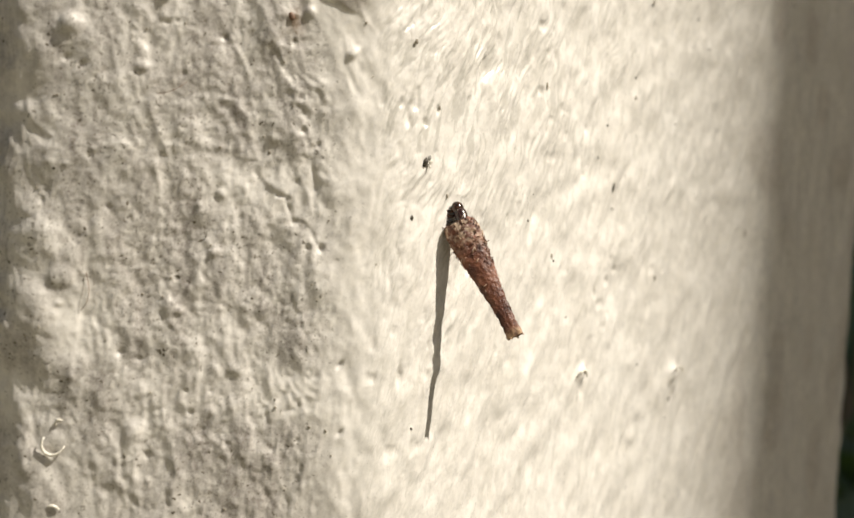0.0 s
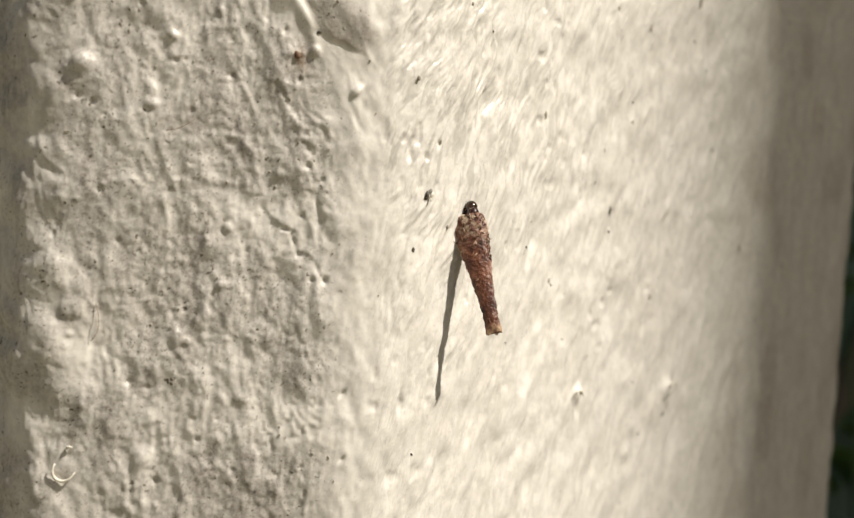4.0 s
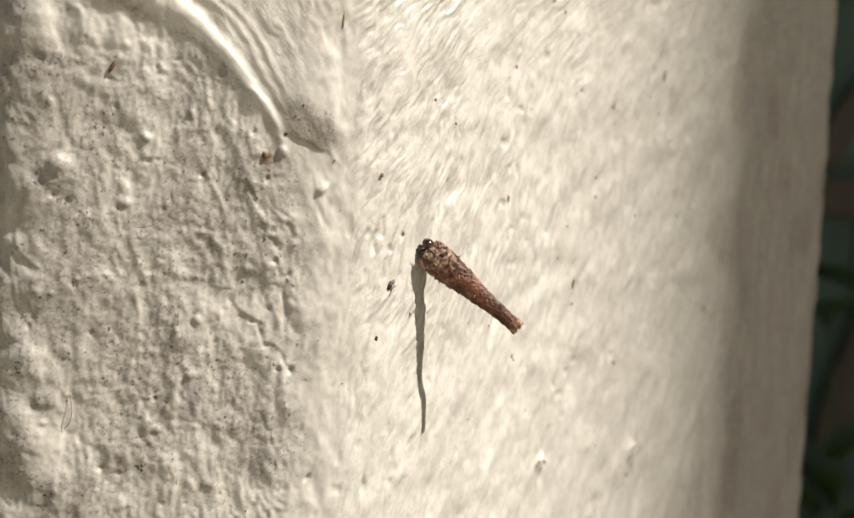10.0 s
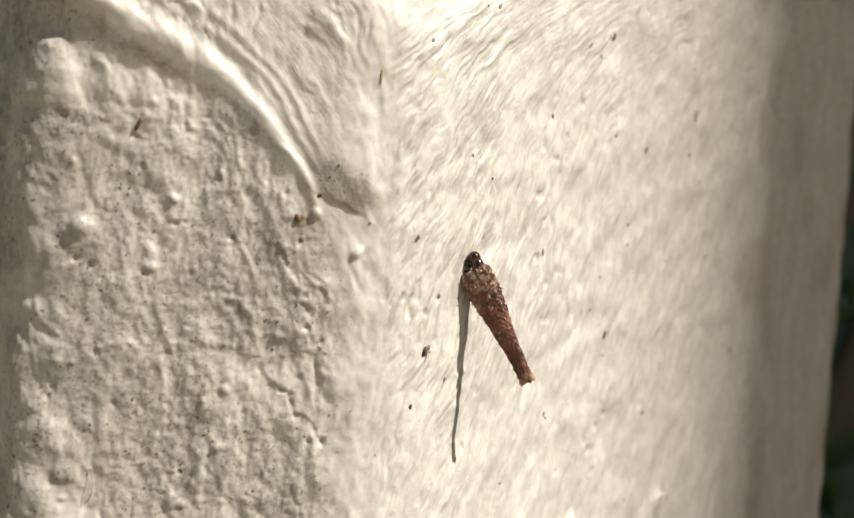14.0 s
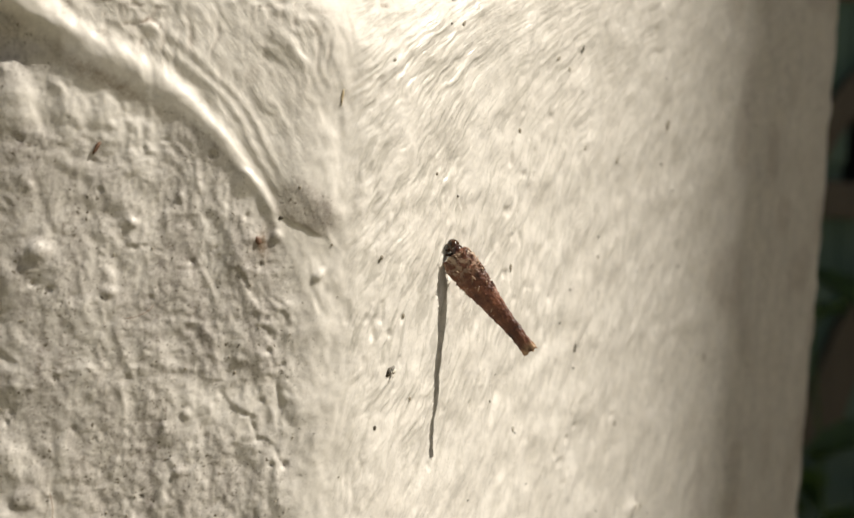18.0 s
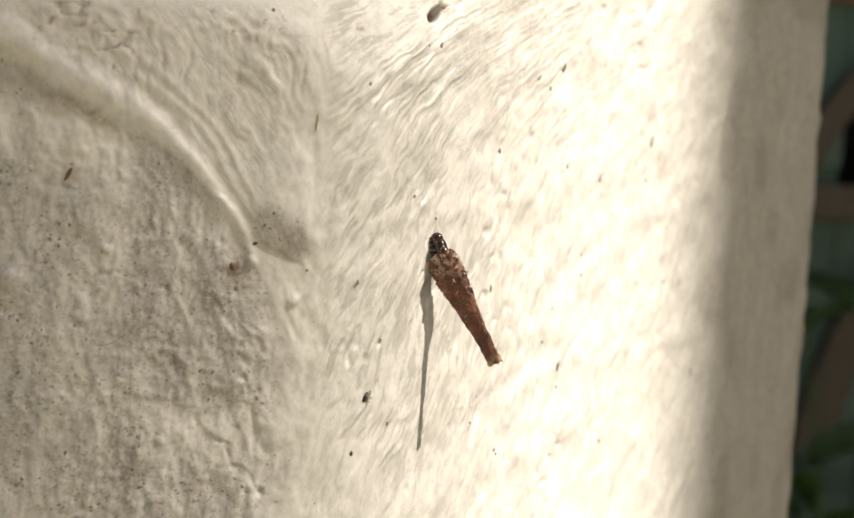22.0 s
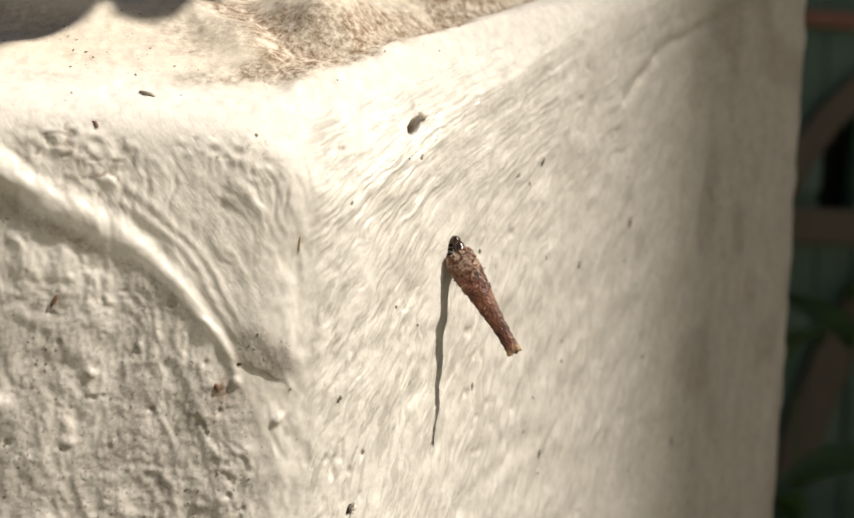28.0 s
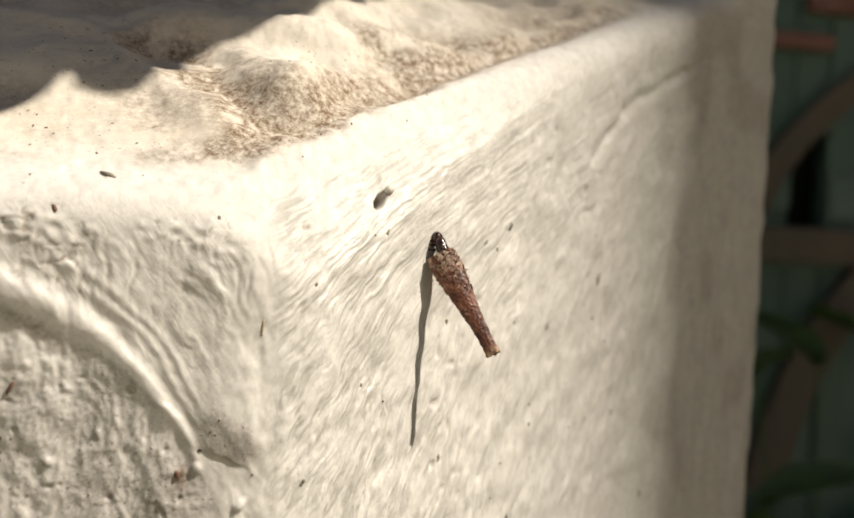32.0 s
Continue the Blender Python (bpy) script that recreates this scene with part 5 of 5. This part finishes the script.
def build_weed(x, y, z0, height, seed):
    """A low leafy weed: stems with pointed leaves."""
    rnd = random.Random(seed)
    weed = empty("weed", Matrix.Translation(at_mm(x, y, z0)))
    tagged(weed, "low green leafy weed in the shade", "plant", "weeds by the gate")
    for _ in range(5):
        bm = bmesh.new()
        a, lean = rnd.random() * math.tau, rnd.uniform(0.05, 0.25)
        pts = [Vector((math.cos(a) * lean * t * t, math.sin(a) * lean * t * t, t)) * height * U for t in (0, 0.25, 0.5, 0.75, 1)]
        tube(bm, pts, [0.004, 0.0035, 0.003, 0.002, 0.001], 6)
        stem = part("stem", bm, LEAF, weed)
        for k in range(9):
            t = 0.25 + 0.75 * k / 8
            p = pts[0].lerp(pts[-1], t)
            bm = bmesh.new()
            ln, wd, yaw = rnd.uniform(0.05, 0.09), rnd.uniform(0.014, 0.024), rnd.random() * 360
            rows = []
            for j in range(6):
                s = j / 5
                wv = wd * math.sin(math.pi * min(s * 0.95 + 0.03, 1)) ** 0.8
                rows.append([bm.verts.new((ln * s, q * wv, 0.012 * abs(q) - 0.03 * s * s)) for q in (-1, 0, 1)])
            for r0, r1 in zip(rows, rows[1:]):
                for q in (0, 1):
                    bm.faces.new((r0[q], r1[q], r1[q + 1], r0[q + 1]))
            leaf = part("leaf", bm, LEAF, weed)
            leaf.matrix_local = Matrix.Translation(p) @ pose(0, 0, 0, rnd.uniform(-20, 20), rnd.uniform(-50, 10), yaw)


build_weed(400, 790, -1000, 900, 3)
build_weed(330, 790, -1000, 820, 4)
build_weed(440, 770, -1000, 960, 5)


def build_shade_post():
    """An unseen timber post, added off to the side to shade the far edge of the pillar's broad face."""
    edge = Vector((0.27 + 0.643 * 67, 70.39 + 0.766 * 67, 8.0)) + SUN * 3200
    swing = Matrix.Rotation(radians(1.0), 4, Vector((SUN.x, SUN.y, 0)).normalized())
    post = empty("shade_post", Matrix.Translation(at_mm(*edge)) @ swing @ pose(0, 0, 0, 0, 0, SUN_AZ))
    tagged(post, "tall weathered timber pole, unseen, added to shade the pillar's far edge", "post")
    bm = bmesh.new()
    box(bm, (0, -0.05, -3.6), (0.20, 0.05, 0.45))
    bmesh.ops.bevel(bm, geom=bm.edges[:], offset=0.004, segments=2, affect="EDGES")
    part("shaft", bm, POST, post)
    bm = bmesh.new()
    box(bm, (-0.002, -0.065, 0.45), (0.215, 0.065, 0.48))
    bmesh.ops.bevel(bm, geom=bm.edges[:], offset=0.006, segments=2, affect="EDGES")
    part("cap", bm, POST, post)


build_shade_post()


def build_shade_house():
    """An unseen house, added on the sunny side to throw its shade over the gate."""
    along = Vector((SUN.x, SUN.y, 0)).normalized()
    out = Vector((-along.y, along.x, 0))
    edge = at_mm(0.27 + 0.643 * 95, 70.39 + 0.766 * 95, 8.0) + SUN * 7.0
    turn = Matrix((along, out, Vector((0, 0, 1)))).transposed().to_4x4()
    house = empty("house", Matrix.Translation((edge.x, edge.y, 0)) @ turn)
    tagged(house, "plain stuccoed house, unseen, added to shade the gate", "house")
    bm = bmesh.new()
    box(bm, (0, 0, 0), (5, 7, 8.6))
    part("wall", bm, STUCCO, house, "plain pale stucco wall", False)
    bm = bmesh.new()
    a = [bm.verts.new(v) for v in ((-0.0, 0.0, 8.6), (5.0, 0.0, 8.6), (5.0, 7.0, 8.6), (0.0, 7.0, 8.6), (2.5, 0.0, 10.4), (2.5, 7.0, 10.4))]
    for f in ((0, 1, 4), (1, 2, 5, 4), (2, 3, 5), (3, 0, 4, 5), (3, 2, 1, 0)):
        bm.faces.new([a[i] for i in f])
    part("roof", bm, ROOF, house, "dark tiled gable roof", False)
    for y0 in (1.2, 4.4):
        for z0 in (1.0, 4.6):
            bm = bmesh.new()
            box(bm, (-0.03, y0, z0), (0.02, y0 + 1.2, z0 + 1.5))
            win = part("window", bm, TEAL, house, "dark window", False)
            bm = bmesh.new()
            box(bm, (-0.10, y0 - 0.06, z0 - 0.08), (0.02, y0 + 1.26, z0 - 0.002))
            part("sill", bm, STUCCO, win, "", False)


build_shade_house()


def build_shade_tree():
    """An unseen slim tree, added on the sunny side and swaying: the sun reaches the pillar through a gap in its crown.
    """
    rnd = random.Random(31)
    along = Vector((SUN.x, SUN.y, 0)).normalized()
    side = SUN.cross(Vector((0, 0, 1))).normalized()
    rise = side.cross(SUN)
    gap = at_mm(0.27, 70.39, 8.0) + SUN * 7.0
    foot = gap + side * 0.62 + along * 0.15
    tree = empty("shade_tree", Matrix.Translation((foot.x, foot.y, 0)))
    tagged(tree, "slim leafy tree, unseen, added to sway its shade across the pillar", "tree")
    base = Vector((foot.x, foot.y, 0))
    fork = gap + side * 0.55 - rise * 0.75
    crest = gap + side * 0.50 + rise * 0.9
    trunk = [Vector((0, 0, -0.05)), Vector((0.03, -0.02, 1.4)), Vector((-0.03, 0.03, 3.0)), (fork - base) * 0.8 + Vector((0, 0, 0.5)), fork - base, crest - base]
    bm = bmesh.new()
    tube(bm, trunk, [0.085, 0.07, 0.058, 0.045, 0.04, 0.012], 12)
    part("trunk", bm, POST, tree, "grey-brown bark")
    for k in range(9):
        start = (fork - base).lerp(crest - base, k / 10)
        over = 1 if k % 3 else -1
        tip = gap - base + side * (-0.75 + rnd.uniform(-0.2, 0.15) if over > 0 else 1.2) + rise * (-1.15 + 0.31 * k if abs(-1.15 + 0.31 * k) > 0.25 else 0.45)
        bm = bmesh.new()
        mid = start.lerp(tip, 0.5) + rise * (0.12 if k > 3 else -0.12)
        tube(bm, [start, mid, tip], [0.02, 0.014, 0.005], 8)
        part("limb", bm, POST, tree, "thin bare limb")
    bm = bmesh.new()
    for k in range(2600):
        if k < 420:
            ds, dr, dd = rnd.uniform(-0.40, -GAP_RIGHT), rnd.uniform(-0.35, 0.35), rnd.uniform(-0.25, 0.25)
        elif k < 840:
            ds, dr, dd = rnd.uniform(GAP_LEFT, 0.38), rnd.uniform(-0.35, 0.35), rnd.uniform(-0.25, 0.25)
        else:
            a, h, r = rnd.random() * math.tau, rnd.uniform(-1, 1), rnd.random() ** 0.5
            ds, dr, dd = 1.2 * r * math.cos(a) * math.sqrt(1 - h * h) + 0.2, 1.4 * h, 1.1 * r * math.sin(a) * math.sqrt(1 - h * h)
            if -0.42 < ds < 0.40 and abs(dr) < 0.4:
                continue
        m = Matrix.Translation(gap - base + side * ds + rise * dr + SUN * dd) @ SUN.to_track_quat("Z", "Y").to_matrix().to_4x4() @ pose(0, 0, 0, rnd.uniform(-35, 35), rnd.uniform(-35, 35), rnd.uniform(0, 360))
        ln, wd = rnd.uniform(0.05, 0.075), rnd.uniform(0.016, 0.024)
        rows = [[bm.verts.new(m @ Vector((ln * (f - 0.5), q * wd * w, 0.006 * abs(q) - 0.01 * f * f))) for q in (-1, 0, 1)] for f, w in ((0, 0.1), (0.3, 0.95), (0.65, 0.8), (1, 0.05))]
        for r0, r1 in zip(rows, rows[1:]):
            for q in (0, 1):
                bm.faces.new((r0[q], r1[q], r1[q + 1], r0[q + 1]))
    tagged(part("crown", bm, LEAF, tree, "loose crown of small green leaves"), kind="stuff")
    return tree


GAP_RIGHT, GAP_LEFT = 0.053, 0.050
SHADE_TREE = build_shade_tree()

# seconds, then how far the gap in the crown swings towards the far side of the broad face, in millimetres
SWAY = [(0.0, 9), (1.0, 5), (3.0, 3), (6.0, 2), (12.0, 2), (16.5, 0), (18.0, 0), (18.5, 16), (19.0, 34), (19.5, 40), (20.0, 44), (20.5, 47), (21.0, 51), (22.0, 50), (22.5, 32), (23.0, 3), (24.0, -2), (25.0, -2), (26.0, 0), (28.5, -9), (29.0, 3), (30.0, 10), (31.0, 3), (32.0, 3)]


def build_shade_sprig():
    """An unseen sprig of creeper, added between post and pillar; its leaves are laid out to shade the back of the
    sloping top.
    """
    rnd = random.Random(8)
    sprig = empty("shade_sprig")
    tagged(sprig, "unseen sprig of small rounded green leaves, added to shade the pillar's top", "plant")
    face = SUN.to_track_quat("Z", "Y").to_matrix().to_4x4()
    spots = []
    side = SUN.cross(Vector((0, 0, 1))).normalized()
    rise = side.cross(SUN)
    rows = [(-108 + 4 * k, 72.0 + rnd.uniform(-0.35, 0.35), 9.0) for k in range(17)]  # along the edge of the shade
    rows += [(-112 + 9 * k, 86.0, 12.0) for k in range(9)] + [(-112 + 11 * k, 105.0, 14.0) for k in range(8)]  # and behind it
    rows += [(-69.0, 62.4, 2.9), (-73.6, 64.6, 4.2), (-84.0, 66.4, 4.6), (-90.0, 66.8, 4.6), (-96.0, 67.0, 5.0)]  # ragged leaves at the edge
    for a, b, size in rows:
        spots.append((side * a + rise * b + SUN * (145 + rnd.uniform(-7, 7)), size))
    tips = []
    for (x, y, z), size in spots:
        bm = bmesh.new()
        c = bm.verts.new((0, 0, 0))
        ring = []
        for k in range(30):
            a = math.tau * k / 30
            r = size * (0.97 + 0.05 * math.cos(5 * a) + rnd.uniform(-0.02, 0.02)) * U
            ring.append(bm.verts.new((r * math.cos(a), r * math.sin(a), 0.05 * size * U * math.cos(5 * a))))
        for k in range(30):
            bm.faces.new((c, ring[k], ring[(k + 1) % 30]))
        bmesh.ops.solidify(bm, geom=bm.faces[:], thickness=0.3 * U)
        leaf = part("leaf", bm, LEAF, sprig)
        leaf.matrix_local = Matrix.Translation(at_mm(x, y, z)) @ face @ pose(0, 0, 0, rnd.uniform(-10, 10), rnd.uniform(-10, 10), rnd.uniform(0, 72))
        tips.append(at_mm(x, y, z))
    root = at_mm(0.27 + 0.643 * 67, 70.39 + 0.766 * 67, 8.0) + SUN * 3.2 + Vector((0.02, 0.07, 0.05))
    hub = at_mm(20, 150, 190)
    mid = root.lerp(hub, 0.5) + Vector((0, 0.16, 0.1))
    bm = bmesh.new()
    pts = [root.lerp(mid, t).lerp(mid.lerp(hub, t), t) for t in [i / 14 for i in range(15)]]
    tube(bm, pts, [0.004 - 0.0022 * i / 14 for i in range(15)], 8)
    part("stem", bm, LEAF, sprig)
    for tip in tips:
        bm = bmesh.new()
        tube(bm, [hub, hub.lerp(tip, 0.5) + Vector((0, 0, 0.012)), tip], [0.0008, 0.0006, 0.0004], 5)
        part("leaf_stalk", bm, LEAF, sprig)


build_shade_sprig()


def motions():
    rows, inner = [], []
    for t, *v in TRACK:
        rows.append((t, larva_pose(v[:3], v[3:], larva_roll(t))))
        reach = min(max((Vector(v[3:]) - Vector(v[:3])).length, 10.5), 11.9)
        inner.append((t, pose(0, 0.6 * U, reach * U, -9) @ pose(0, 0, 0, 0, 0, 46)))
    walk(LARVA, rows)
    walk(FORE_BODY, inner)
    stand, axis = SHADE_TREE.matrix_basis.copy(), Vector((SUN.x, SUN.y, 0)).normalized()
    walk(SHADE_TREE, [(t, stand @ Matrix.Rotation(-0.001 * mm / 6.4, 4, axis)) for t, mm in SWAY])


motions()
